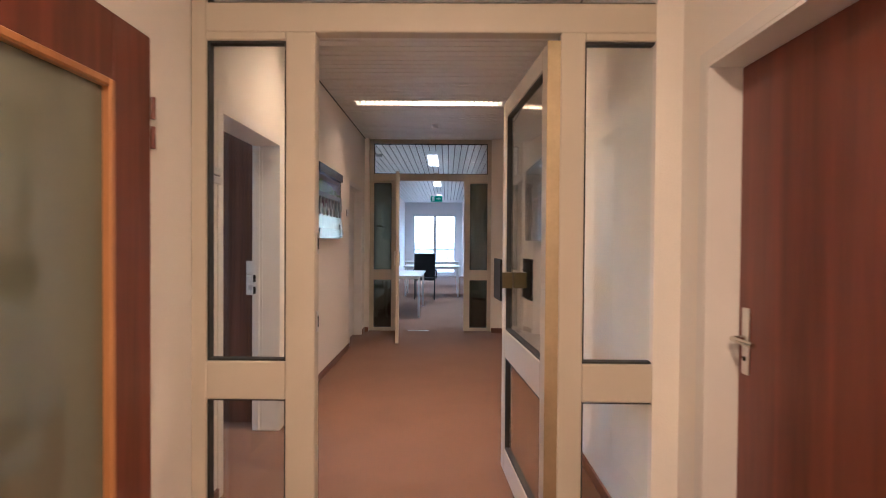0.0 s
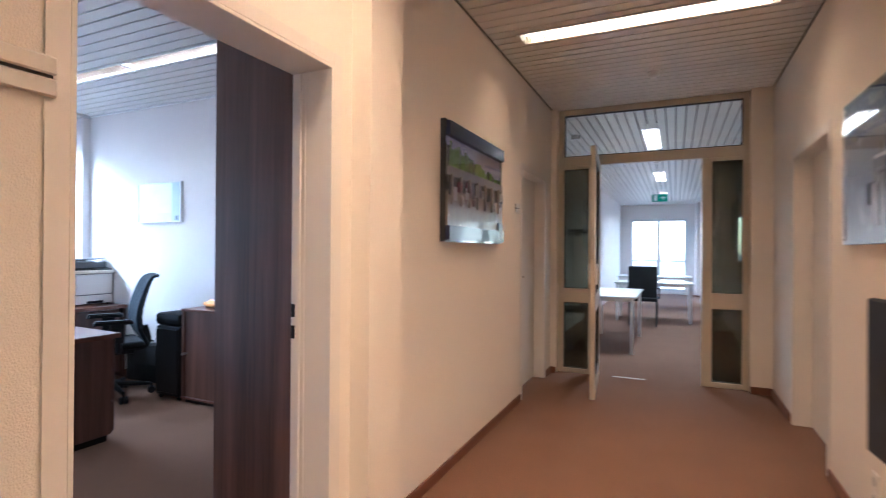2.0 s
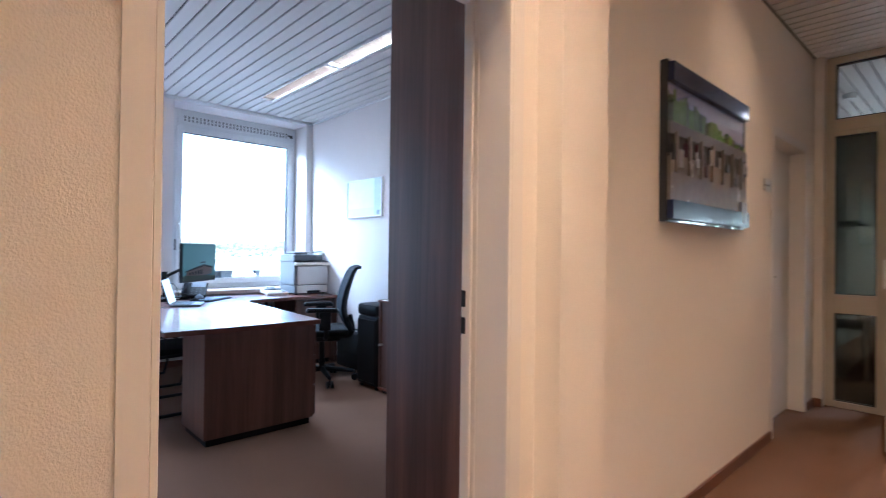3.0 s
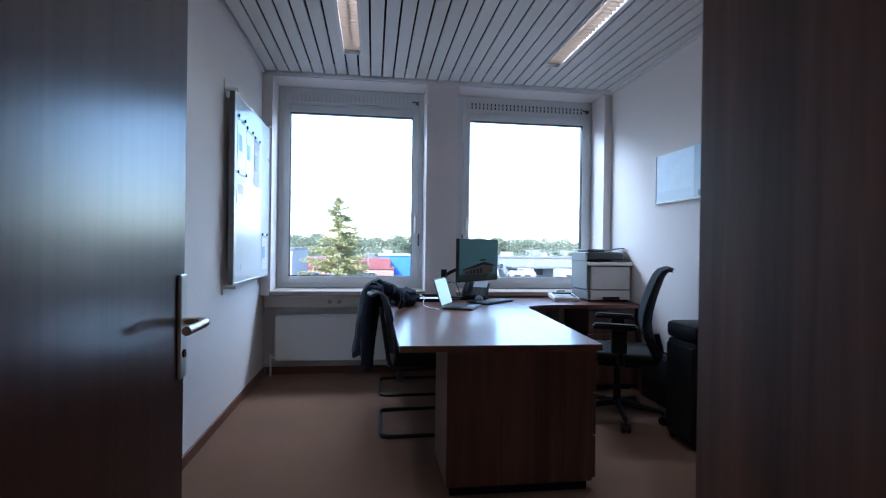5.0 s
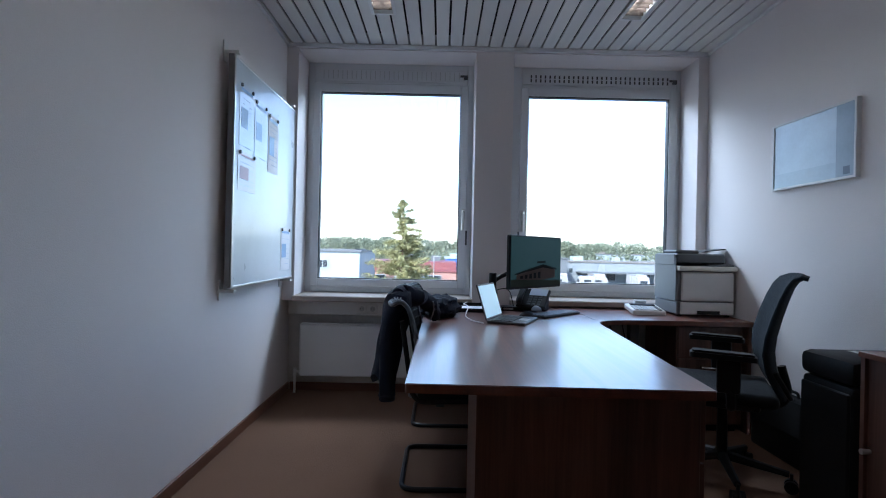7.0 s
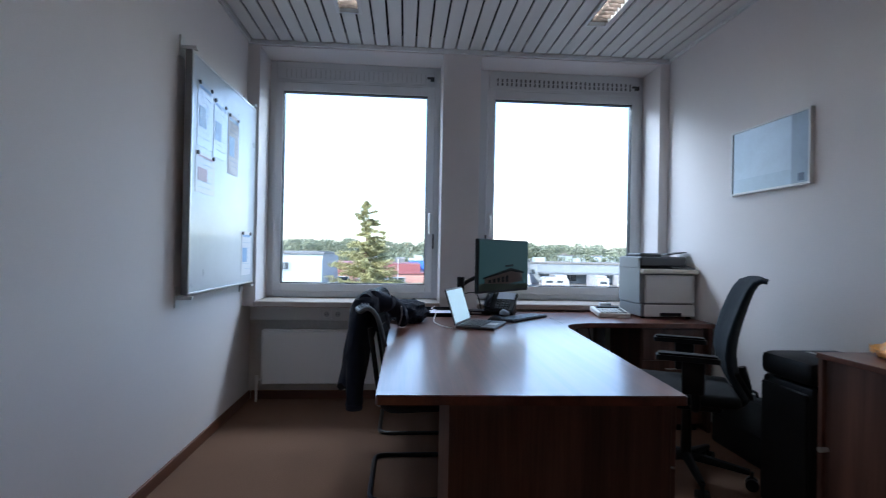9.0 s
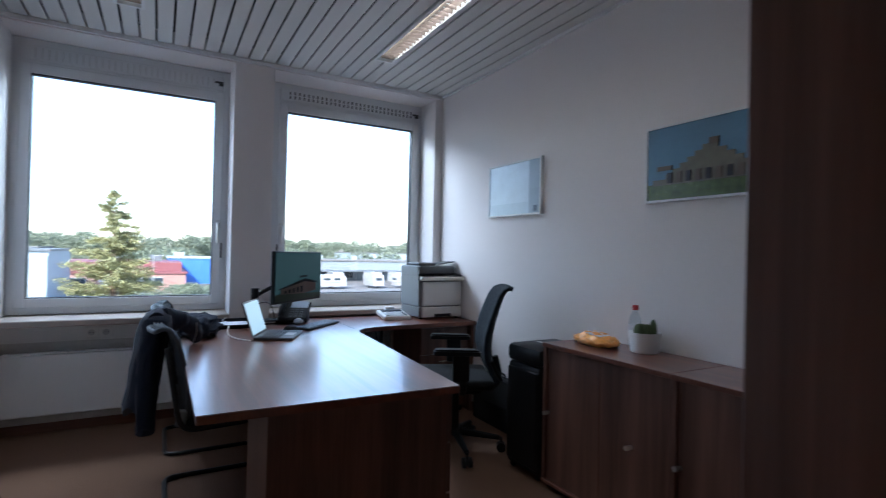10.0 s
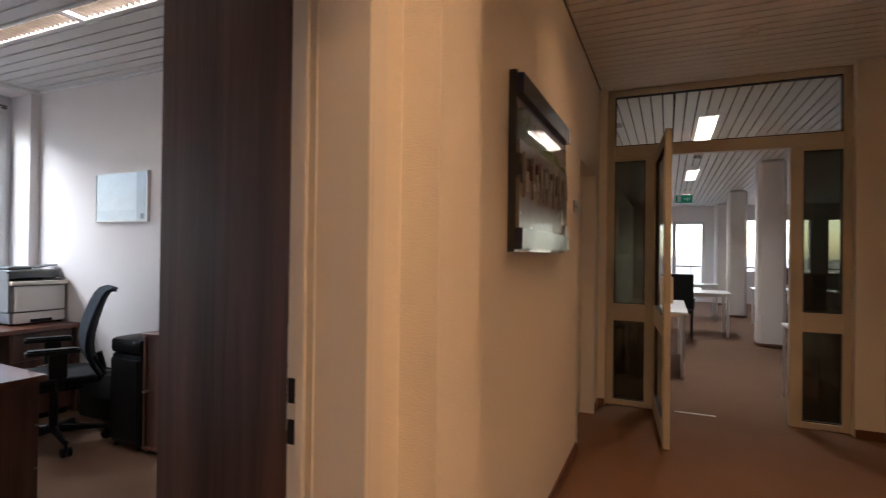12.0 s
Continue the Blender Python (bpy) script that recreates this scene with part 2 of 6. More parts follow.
def mesh_of(name, bm, material, smooth=False):
    me = bpy.data.meshes.new(name)
    bm.to_mesh(me)
    bm.free()
    me.materials.append(material)
    if smooth:
        for p in me.polygons:
            p.use_smooth = True
        me.set_sharp_from_angle(angle=radians(40))
    return me


def part(name, bm, material, parent=None, label="", smooth=False):
    ob = new(name, mesh_of(name, bm, material, smooth))
    if parent is not None:
        ob.parent = parent
    return tagged(ob, label)


def thing(name, label, category, x=0.0, y=0.0, z=0.0, group="", kind=""):
    ob = new(name)
    ob.empty_display_size = 0.1
    ob.location = (x, y, z)
    return tagged(ob, label, category, group, kind)


def turned(bm, m):
    bmesh.ops.transform(bm, matrix=m, verts=bm.verts)
    return bm


def walled(axis, n0, n1, u0, u1, z0, z1, holes=()):
    """A wall of thickness n0..n1 across axis, with rectangular openings (u0, u1, z0, z1) cut right through."""
    us = sorted({u0, u1, *(h[k] for h in holes for k in (0, 1))})
    zs = sorted({z0, z1, *(h[k] for h in holes for k in (2, 3))})
    solid = {}
    for i in range(len(us) - 1):
        for j in range(len(zs) - 1):
            cu, cz = (us[i] + us[i + 1]) / 2, (zs[j] + zs[j + 1]) / 2
            solid[i, j] = not any(h[0] < cu < h[1] and h[2] < cz < h[3] for h in holes)
    bm = bmesh.new()

    def quad(*pts):
        bm.faces.new([bm.verts.new((n, u, z) if axis == "x" else (u, n, z)) for n, u, z in pts])

    for (i, j), full in solid.items():
        if not full:
            continue
        a, b, c, d = us[i], us[i + 1], zs[j], zs[j + 1]
        for n in (n0, n1):
            quad((n, a, c), (n, b, c), (n, b, d), (n, a, d))
        if not solid.get((i - 1, j)):
            quad((n0, a, c), (n1, a, c), (n1, a, d), (n0, a, d))
        if not solid.get((i + 1, j)):
            quad((n0, b, c), (n1, b, c), (n1, b, d), (n0, b, d))
        if not solid.get((i, j - 1)):
            quad((n0, a, c), (n1, a, c), (n1, b, c), (n0, b, c))
        if not solid.get((i, j + 1)):
            quad((n0, a, d), (n1, a, d), (n1, b, d), (n0, b, d))
    bmesh.ops.remove_doubles(bm, verts=bm.verts, dist=1e-5)
    bmesh.ops.recalc_face_normals(bm, faces=bm.faces)
    return bm


def structure(name, bm, material, label, category):
    return tagged(part(name, bm, material), label, category, kind="structure")


# ---- plan ----
CL, CR = -0.855, 1.155        # corridor walls
CX = -0.81                    # face of the wall round the office doorway
EL, ER = -0.68, 1.26          # entry walls
P1, P2 = 2.18, 7.58           # glazed partitions
CZ, OZ = 2.79, 2.69           # ceilings of corridor and office
SW, NW, WW = 2.20, 5.425, -5.325   # office south, north and window wall
DY0, DY1, DH = 2.715, 3.617, 1.968        # office doorway

structure("floor", box(-5.69, -2.2, -0.25, 8, 19.6, 0.0), CARPET, "brown short-pile carpet floor", "floor")
structure("wall_entry_left", walled("x", EL - 0.17, EL, -2.0, P1 - 0.035, 0, CZ + 0.3, [(0.93, 1.86, 0, 2.0)]), WALLPAPER, "cream woodchip wall round a glazed wooden door", "wall")
structure("wall_entry_right", walled("x", ER, ER + 0.16, -2.0, P1 - 0.035, 0, CZ + 0.3, [(1.03, 1.955, 0, 1.945)]), WALLPAPER, "cream woodchip wall beside a red wooden door", "wall")
structure("wall_corridor_left", walled("x", -1.0, CL, 3.80, P2 + 0.03, 0, CZ + 0.3, [(6.35, 7.2, 0, 2.0)]), WALLPAPER, "cream woodchip corridor wall with one doorway", "wall")
structure("wall_corridor_door", walled("x", -1.0, CX, P1 - 0.035, 3.80, 0, CZ + 0.3, [(DY0, DY1, 0, DH)]), WALLPAPER, "cream woodchip wall round the office doorway", "wall")
structure("wall_corridor_right", walled("x", CR, CR + 0.16, P1 - 0.035, P2 + 0.03, 0, CZ + 0.3, [(5.66, 6.62, 0, 2.0)]), WALLPAPER, "cream woodchip corridor wall with one doorway", "wall")
structure("wall_pilaster", box(CL + 0.001, 3.735, 0, -0.72, 3.985, CZ - 0.001), WALLPAPER, "shallow cream woodchip pilaster beside the office doorway", "wall")
structure("wall_stub_left", box(CL + 0.001, P2 - 0.12, 0, -0.793, P2 + 0.03, CZ), WALLPAPER, "cream wall return beside the glazed partition", "wall")
structure("wall_stub_right", box(0.978, P2 - 0.12, 0, CR - 0.001, P2 + 0.03, CZ), WALLPAPER, "cream wall return beside the glazed partition", "wall")
# unseen wall, added to close the entry against outside light
structure("wall_entry_back", box(-2.5, -2.15, 0, 3, -2.0, CZ + 0.3), WALLPAPER, "unseen cream woodchip wall added to close the entry", "wall")
structure("wall_office_south", box(-5.7, SW - 0.15, 0, -1.001, SW, OZ + 0.3), OFFICE_WALL, "white woodchip office wall with a whiteboard", "wall")
structure("wall_office_north", box(-5.7, NW, 0, -1.001, NW + 0.15, OZ + 0.3), OFFICE_WALL, "white woodchip office wall with two pictures", "wall")
W1, W2, WZ0, WZ1 = (2.288, 3.645), (3.932, 5.348), 0.73, 2.652
structure("wall_office_window", walled("x", WW - 0.37, WW, SW, NW, WZ0, OZ + 0.3, [(*W1, WZ0, WZ1), (*W2, WZ0, WZ1)]), OFFICE_WALL, "white window wall with a pier between two windows", "wall")
PARAPET = surface("painted_brick", (0.60, 0.58, 0.55), 0.8, 0, 0.05, 9, 0.1, 40, 0.5, dist=0.01)
structure("wall_parapet", box(WW - 0.37, SW, 0, WW - 0.18, NW, WZ0), PARAPET, "white-painted brick parapet below the windows", "wall")
# unseen slab, added to block sun and sky from above
structure("roof", box(-5.7, -2.2, 3.05, 8, 19.6, 3.3), GAP, "unseen dark roof slab added to keep out sun and sky", "roof")

# unseen walls added to close off the room behind the glazed door
structure("wall_side_room_left", boxes((-2.6, -2.15, 0, -2.5, 2.04, 3.05), (-2.6, 2.0, 0, EL - 0.171, 2.049, 3.05)), WALLPAPER, "unseen plain wall added to close off behind the glazed door", "wall")


def panel_ceiling(name, x0, y0, x1, y1, z, along, label, holes=(), first=0.0):
    """Metal panels with open joints under a dark void; holes (x0, y0, x1, y1) leave room for the lights."""
    bm = bmesh.new()
    pitch, gap = 0.10, 0.014
    lo, hi = (y0, y1) if along == "x" else (x0, x1)
    edge = lo + first
    n = int((hi - lo) / pitch)
    for i in range(n + 1):
        a, b = max(lo + i * pitch + gap / 2, edge), min(lo + (i + 1) * pitch - gap / 2, hi - 0.002)
        if b - a < 0.01:
            continue
        runs = [(x0, x1) if along == "x" else (y0, y1)]
        strips = []
        for h in holes:
            h0, h1, g0, g1 = (h[1], h[3], h[0], h[2]) if along == "x" else (h[0], h[2], h[1], h[3])
            if a < h1 and b > h0:
                runs = [s for r in runs for s in ((r[0], min(r[1], g0)), (max(r[0], g1), r[1])) if s[1] - s[0] > 0.01]
                strips += [(g0, g1, c, d) for c, d in ((a, min(b, h0)), (max(a, h1), b)) if d - c > 0.004]
        for r0, r1, c, d in strips + [(r[0], r[1], a, b) for r in runs]:
            box_bm(bm, *((r0, c, z, r1, d, z + 0.012) if along == "x" else (c, r0, z, d, r1, z + 0.012)))
    ob = structure(name, bm, SLAT, label, "ceiling")
    return ob


OFFICE_LIGHTS = [(x, y) for y in (2.992, 4.622) for x in (-4.16, -2.86)]
panel_ceiling("ceiling_office", WW, SW - 0.068, -1.0, NW, OZ, "x", "white metal panel ceiling with dark joints", [(x - 0.645, y - 0.072, x + 0.645, y + 0.072) for x, y in OFFICE_LIGHTS], 0.07)
CORRIDOR_LIGHTS = [(0.137, 3.40), (0.137, 5.58)]
panel_ceiling("ceiling_corridor", CL, P1 + 0.03, CR, P2 - 0.03, CZ, "x", "off-white metal panel ceiling with dark joints", [(x - 0.80, y - 0.1, x + 0.80, y + 0.1) for x, y in CORRIDOR_LIGHTS])
panel_ceiling("ceiling_entry", EL, -2.0, ER, P1 - 0.03, CZ, "x", "off-white metal panel ceiling with dark joints", [])
structure("ceiling_void", boxes((WW, SW, OZ + 0.09, -1.0, NW, OZ + 0.1), (CL, -2.0, CZ + 0.09, CR, P2, CZ + 0.1), (EL, -2.0, CZ + 0.092, ER, P1, CZ + 0.11)), GAP, "dark void above the ceiling panels", "ceiling")


def louvre_light(x, y, z, half, wide, along, tube_mat, label, group, deep=0.019):
    """Recessed light: tray, tube, louvre blades and rim."""
    ob = thing("ceiling_light", label, "ceiling light", x, y, z, group)
    r = 0.5 * wide
    tr = Matrix.Identity(4) if along == "x" else pose(0, 0, 0, 0, 0, 90)
    part("tray", turned(boxes((-half, -r, 0.055, half, r, 0.06), (-half, -r, 0.0, half, -r + 0.004, 0.055), (-half, r - 0.004, 0.0, half, r, 0.055), (-half, -r + 0.004, 0, -half + 0.004, r - 0.004, 0.055), (half - 0.004, -r + 0.004, 0, half, r - 0.004, 0.055)), tr), WHITE_METAL, ob, "white reflector tray")
    part("rim", turned(boxes((-half - 0.012, -r - 0.014, -0.006, half + 0.012, -r + 0.006, -0.001), (-half - 0.012, r - 0.006, -0.006, half + 0.012, r + 0.014, -0.001), (-half - 0.012, -r + 0.006, -0.006, -half + 0.008, r - 0.006, -0.001), (half - 0.008, -r + 0.006, -0.006, half + 0.012, r - 0.006, -0.001)), tr), WHITE_METAL, ob)
    part("tube", turned(cyl((-half + 0.03, 0, 0.036), (half - 0.03, 0, 0.036), 0.013, n=10), tr), tube_mat, ob, "fluorescent tube", True)
    bm = bmesh.new()
    n = int(2 * half / 0.05)
    for i in range(1, n):
        u = -half + 2 * half * i / n
        box_bm(bm, u - 0.0012, -r + 0.006, 0.0, u + 0.0012, r - 0.006, deep)
    part("louvre", turned(bm, tr), LOUVRE, ob, "row of grey metal louvre blades")
    return ob


TUBE_WARM = glow("warm_tube", (1.0, 0.76, 0.46), 0.8)
# office tubes look unlit; a faint glow is added to them as fill
TUBE_FILL = glow("office_tube_fill", (0.92, 0.97, 1.0), 0.15)
opal = thing("ceiling_light", "square opal ceiling light in the entry", "ceiling light", 0.29, -0.36, CZ)
part("base", box(-0.2, -0.2, -0.03, 0.2, 0.2, -0.0005, bevel=0.004), WHITE_METAL, opal)
part("diffuser", box(-0.185, -0.185, -0.07, 0.185, 0.185, -0.031, bevel=0.008), glow("opal_diffuser", (1.0, 0.72, 0.42), 1.0), opal)
for x, y in CORRIDOR_LIGHTS:
    louvre_light(x, y, CZ, 0.79, 0.17, "x", TUBE_WARM, "lit recessed louvre light in the corridor ceiling", "corridor lights", 0.036)
for x, y in OFFICE_LIGHTS:
    louvre_light(x, y, OZ, 0.635, 0.135, "x", TUBE_FILL, "recessed louvre light in the office ceiling", "office lights", 0.045)


def baseboard(x0, y0, x1, y1, nx, ny):
    """A strip of skirting along a wall that faces (nx, ny)."""
    t = 0.014
    if nx:
        bm, m = box(x0, y0, 0, x0 + t * nx, y1, 0.065, bevel=0.003), BASEBOARD
    else:
        bm, m = box(x0, y0, 0, x1, y0 + t * ny, 0.065, bevel=0.003), BASEBOARD_X
    structure("baseboard", bm, m, "brown wooden baseboard strip", "baseboard")


for row in [(CX, P1 + 0.04, CX, DY0 - 0.055, 1, 0), (CL, 3.986, CL, 6.295, 1, 0), (-0.72, 3.735, -0.72, 3.985, 1, 0), (-0.808, 3.735, -0.721, 3.735, 0, -1), (CL, 7.255, CL, P2 - 0.135, 1, 0), (CR, P1 + 0.04, CR, 5.605, -1, 0), (CR, 6.675, CR, P2 - 0.135, -1, 0),
            (EL, 1.92, EL, P1 - 0.04, 1, 0), (ER, 2.01, ER, P1 - 0.04, -1, 0), (ER, -2, ER, 0.97, -1, 0), (EL, -2, EL, 0.87, 1, 0),
            (-1.0, SW, -1.0, 2.68, -1, 0), (WW - 0.178, SW, -1.0, SW, 0, 1), (WW - 0.178, NW, -1.5, NW, 0, -1), (WW - 0.18, SW + 0.02, WW, NW - 0.02, 1, 0), (CL, P2 - 0.12, -0.793, P2, 0, -1), (0.978, P2 - 0.12, CR, P2, 0, -1)]:
    baseboard(*row)


# ---- glazed partitions ----
def partition(name, y, x0, x1, gl, gr, door, head, transom, zlow, zmid, ztop, ceil, label, side_glass):
    """Painted frame with two side lights, a doorway and a glazed transom."""
    ob = tagged(thing(name, label, "glazed partition", (x0 + x1) / 2, y, 0), kind="structure")
    d = 0.032

    def bars(nm, *rows):
        for r in rows:
            part(nm, turned(box(r[0], y - d, r[1], r[2], y + d, r[3], bevel=0.004), Matrix.Translation((-(x0 + x1) / 2, -y, 0))), FRAME_PAINT, ob)

    bars("post", (x0, 0, gl[0], ceil), (gl[1], 0, door[0], head), (door[1], 0, gr[0], head), (gr[1], 0, x1, ceil))
    bars("rail", (gl[0], 0, gl[1], zlow[0]), (gr[0], 0, gr[1], zlow[0]), (gl[0], zlow[1], gl[1], zmid), (gr[0], zlow[1], gr[1], zmid),
         (gl[0], ztop, gl[1], head), (gr[0], ztop, gr[1], head), (gl[0], head, gr[1], transom[0]), (gl[0], transom[1], gr[1], ceil))
    for a, b, c, e, m in [(gl[0], gl[1], *zlow, side_glass), (gl[0], gl[1], zmid, ztop, side_glass), (gr[0], gr[1], *zlow, side_glass), (gr[0], gr[1], zmid, ztop, side_glass), (gl[0], gr[1], *transom, GLASS)]:
        s = Matrix.Translation((-(x0 + x1) / 2, -y, 0))
        pane = part("pane", turned(box(a + 0.002, y - 0.003, c + 0.002, b - 0.002, y + 0.003, e - 0.002), s), m, ob)
        pane.visible_shadow = False
        q = 0.008
        part("gasket", turned(boxes((a, y - 0.02, c, a + q, y + 0.02, e), (b - q, y - 0.02, c, b, y + 0.02, e), (a + q, y - 0.02, c, b - q, y + 0.02, c + q), (a + q, y - 0.02, e - q, b - q, y + 0.02, e)), s), GASKET, ob, "thin black glazing gasket")
    return ob


partition("partition_1", P1, EL, ER, (-0.62, -0.303), (0.878, 1.195), (-0.186, 0.782), 2.135, (2.25, 2.73), (0.09, 0.675), 0.828, 2.104, CZ, "beige-painted glazed partition with side lights and transom", GLASS)
partition("partition_2", P2, -0.793, 0.978, (-0.733, -0.476), (0.670, 0.923), (-0.400, 0.584), 2.192, (2.29, 2.732), (0.05, 0.746), 0.896, 2.157, CZ, "grey-painted glazed partition with tinted side lights", DULL_GLASS)


def glazed_leaf(name, hinge, angle, width, height, label, zmid):
    """A glazed door leaf, built along +x from its hinge and then turned."""
    ob = thing(name, label, "door", *hinge, 0)
    ob.rotation_euler = (0, 0, radians(angle))
    t, s, h = 0.022, 0.085, height
    for r in [(0, 0.008, s, h), (width - s, 0.008, width, h)]:
        part("stile", box(r[0], -t, r[1], r[2], t, r[3], bevel=0.004), FRAME_PAINT, ob)
    for r in [(s, 0.008, width - s, 0.14), (s, zmid[0], width - s, zmid[1]), (s, h - 0.09, width - s, h)]:
        part("rail", box(r[0], -t, r[1], r[2], t, r[3], bevel=0.004), FRAME_PAINT, ob)
    for a, b in [(0.14, zmid[0]), (zmid[1], h - 0.09)]:
        pane = part("pane", box(s + 0.002, -0.003, a + 0.002, width - s - 0.002, 0.003, b - 0.002), GLASS, ob)
        pane.visible_shadow = False
        q = 0.009
        part("gasket", boxes((s, -0.016, a, s + q, 0.016, b), (width - s - q, -0.016, a, width - s, 0.016, b), (s + q, -0.016, a, width - s - q, 0.016, a + q), (s + q, -0.016, b - q, width - s - q, 0.016, b)), GASKET, ob, "thin black glazing gasket")
    part("hinge_edge", box(-0.006, -t - 0.004, 0.01, -0.001, t + 0.004, h), BRASS, ob, "worn brass-coloured edge strip")
    return ob


leaf = glazed_leaf("glazed_door", (0.755, P1 - 0.025), 94.4, 0.935, 2.105, "open beige-framed glazed door with black pull plates", (0.66, 0.815))
for side in (-1, 1):
    plate = part("pull_plate", box(0.645, side * 0.082 - 0.006, 1.0, 0.845, side * 0.082 + 0.006, 1.22, bevel=0.003), BLACK_PLASTIC, leaf, "square black pull plate")
    part("bracket", box(0.735, side * 0.004, 1.06, 0.81, side * 0.0755, 1.145, bevel=0.002), OLIVE, plate, "olive brass bracket")
for z in (1.30, 0.985):
    keep = thing("lock_keep", "small aluminium lock keeper with a dark slot on the frame", "lock", -0.186, P1, z)
    part("plate", box(0.0005, -0.016, -0.042, 0.006, 0.016, 0.042, bevel=0.002), ALU, keep)
    part("slot", box(0.0061, -0.007, -0.022, 0.007, 0.007, 0.022), BLACK_PLASTIC, keep)
leaf2 = glazed_leaf("glazed_door", (-0.385, P2 - 0.035), -84.6, 0.965, 2.2, "open grey-framed glazed door in the far partition", (0.746, 0.896))
for side in (-1, 1):
    part("lock_plate", box(0.90, side * 0.03 - 0.008, 1.0, 0.945, side * 0.03 + 0.008, 1.18, bevel=0.003), WHITE_METAL, leaf2, "white lock plate")


# ---- doorways ----
def door_frame(name, x, depth, y0, y1, h, label):
    """Painted steel frame lining an opening in a wall that runs along y; x is the corridor face, depth goes to the room."""
    ob = tagged(thing(name, label, "door frame", x, (y0 + y1) / 2, 0), kind="structure")
    sgn = 1 if depth > 0 else -1
    s = Matrix.Translation((-x, -(y0 + y1) / 2, 0))
    f = 0.004
    for nm, r in [("jamb", (x - sgn * f, y0 - 0.001, 0, x + depth + sgn * f, y0 + 0.012, h)), ("jamb", (x - sgn * f, y1 - 0.012, 0, x + depth + sgn * f, y1 + 0.001, h)), ("head", (x - sgn * f, y0 + 0.012, h - 0.012, x + depth + sgn * f, y1 - 0.012, h + 0.001)),
                  ("casing", (x - sgn * f, y0 - 0.05, 0, x - sgn * 0.001, y0 - 0.001, h + 0.05)), ("casing", (x - sgn * f, y1 + 0.001, 0, x - sgn * 0.001, y1 + 0.05, h + 0.05)), ("casing", (x - sgn * f, y0 - 0.001, h + 0.001, x - sgn * 0.001, y1 + 0.001, h + 0.05))]:
        part(nm, turned(box(*r, bevel=0.0015), s), STEEL_FRAME, ob)
    return ob


door_frame("door_frame_1", CX, -0.178, DY0, DY1, DH, "cream steel frame of the open office doorway")
structure("trim_door_rebate", boxes((-0.966, DY1 - 0.021, 0.002, -0.945, DY1 - 0.0125, DH - 0.015), (-0.930, DY1 - 0.0165, 0.002, -0.924, DY1 - 0.0125, DH - 0.015), bevel=0.002), STEEL_FRAME, "grey steel rebate of the office door frame", "trim")
door_frame("door_frame_2", CL, -0.145, 6.35, 7.2, 2.0, "cream steel frame of a closed doorway")
door_frame("door_frame_3", CR, 0.16, 5.66, 6.62, 2.0, "cream steel frame of a closed doorway")
door_frame("door_frame_4", ER, 0.16, 1.03, 1.955, 1.945, "cream steel frame round a red wooden door")


def lever(ob, x, y, z, nx, ny, along):
    """Lever handle on a long plate; (nx, ny) is the door's face, along is the way the lever points."""
    t = Vector((nx, ny, 0))
    w = Vector(along)
    p = Vector((x, y, z))

    def blk(a, b, e):
        c0, c1 = p + a, p + b
        return box(c0.x, c0.y, c0.z, c1.x, c1.y, c1.z, bevel=e)

    plate = part("handle_plate", blk(w * -0.02 + t * 0.0005 + Vector((0, 0, -0.125)), w * 0.02 + t * 0.008 + Vector((0, 0, 0.105)), 0.003), ALU, ob, "satin metal plate")
    a = p + t * 0.006
    part("lever", tube([a, a + t * 0.052, a + t * 0.052 + w * 0.13], 0.0095, 10), CHROME, plate, "satin nickel lever", True)
    part("keyhole", cyl(p + t * 0.007 + Vector((0, 0, -0.07)), p + t * 0.011 + Vector((0, 0, -0.07)), 0.009), BLACK_PLASTIC, plate)


# office door, opened into the room along the x axis
od = thing("office_door", "open dark walnut office door with lever handle", "door", -1.0, 2.735, 0)
part("leaf", turned(box(-1.935, 2.717, 0.012, -1.007, 2.755, 1.958, bevel=0.003), Matrix.Translation((1.0, -2.735, 0))), WALNUT_DARK, od)
lever(od, -0.909, 0.02, 1.0, 0, 1, (1, 0, 0))
lever(od, -0.909, -0.018, 1.0, 0, -1, (1, 0, 0))

# closed doors in the corridor
for nm, x0, x1, y0, y1, sgn in [("corridor_door", -1.0, CL - 0.105, 6.365, 7.185, 1), ("corridor_door", CR + 0.115, CR + 0.16, 5.675, 6.605, -1)]:
    cd = thing(nm, "closed pale grey door deep in its steel frame", "door", x0, y0, 0)
    part("leaf", turned(box(x0, y0, 0.01, x1, y1, 1.985, bevel=0.003), Matrix.Translation((-x0, -y0, 0))), STEEL_FRAME, cd)
    lever(cd, (x1 if sgn > 0 else x0) - x0, 0.07, 1.05, sgn, 0, (0, 1, 0))

# red wooden door in the entry
rd = thing("entry_door", "closed red mahogany door with nickel lever", "door", ER + 0.14, 1.05, 0)
part("leaf", turned(box(ER + 0.115, 1.045, 0.01, ER + 0.155, 1.94, 1.93, bevel=0.003), Matrix.Translation((-ER - 0.14, -1.05, 0))), MAHOGANY, rd)
lever(rd, -0.025, 0.84, 0.985, -1, 0, (0, -1, 0))

# glazed wooden door in the entry, closed
gd = thing("glazed_wooden_door", "closed red wooden door with an olive glass pane", "door", EL, 0.93, 0)
s = Matrix.Translation((-EL, -0.93, 0))
for nm, r in [("stile", (1.665, 0.01, 1.853, 1.993)), ("stile", (0.937, 0.01, 1.10, 1.993)), ("rail", (1.10, 1.79, 1.665, 1.993)), ("rail", (1.10, 0.01, 1.665, 0.16))]:
    part(nm, turned(box(EL - 0.03, r[0], r[1], EL + 0.012, r[2], r[3], bevel=0.003), s), MAHOGANY, gd)
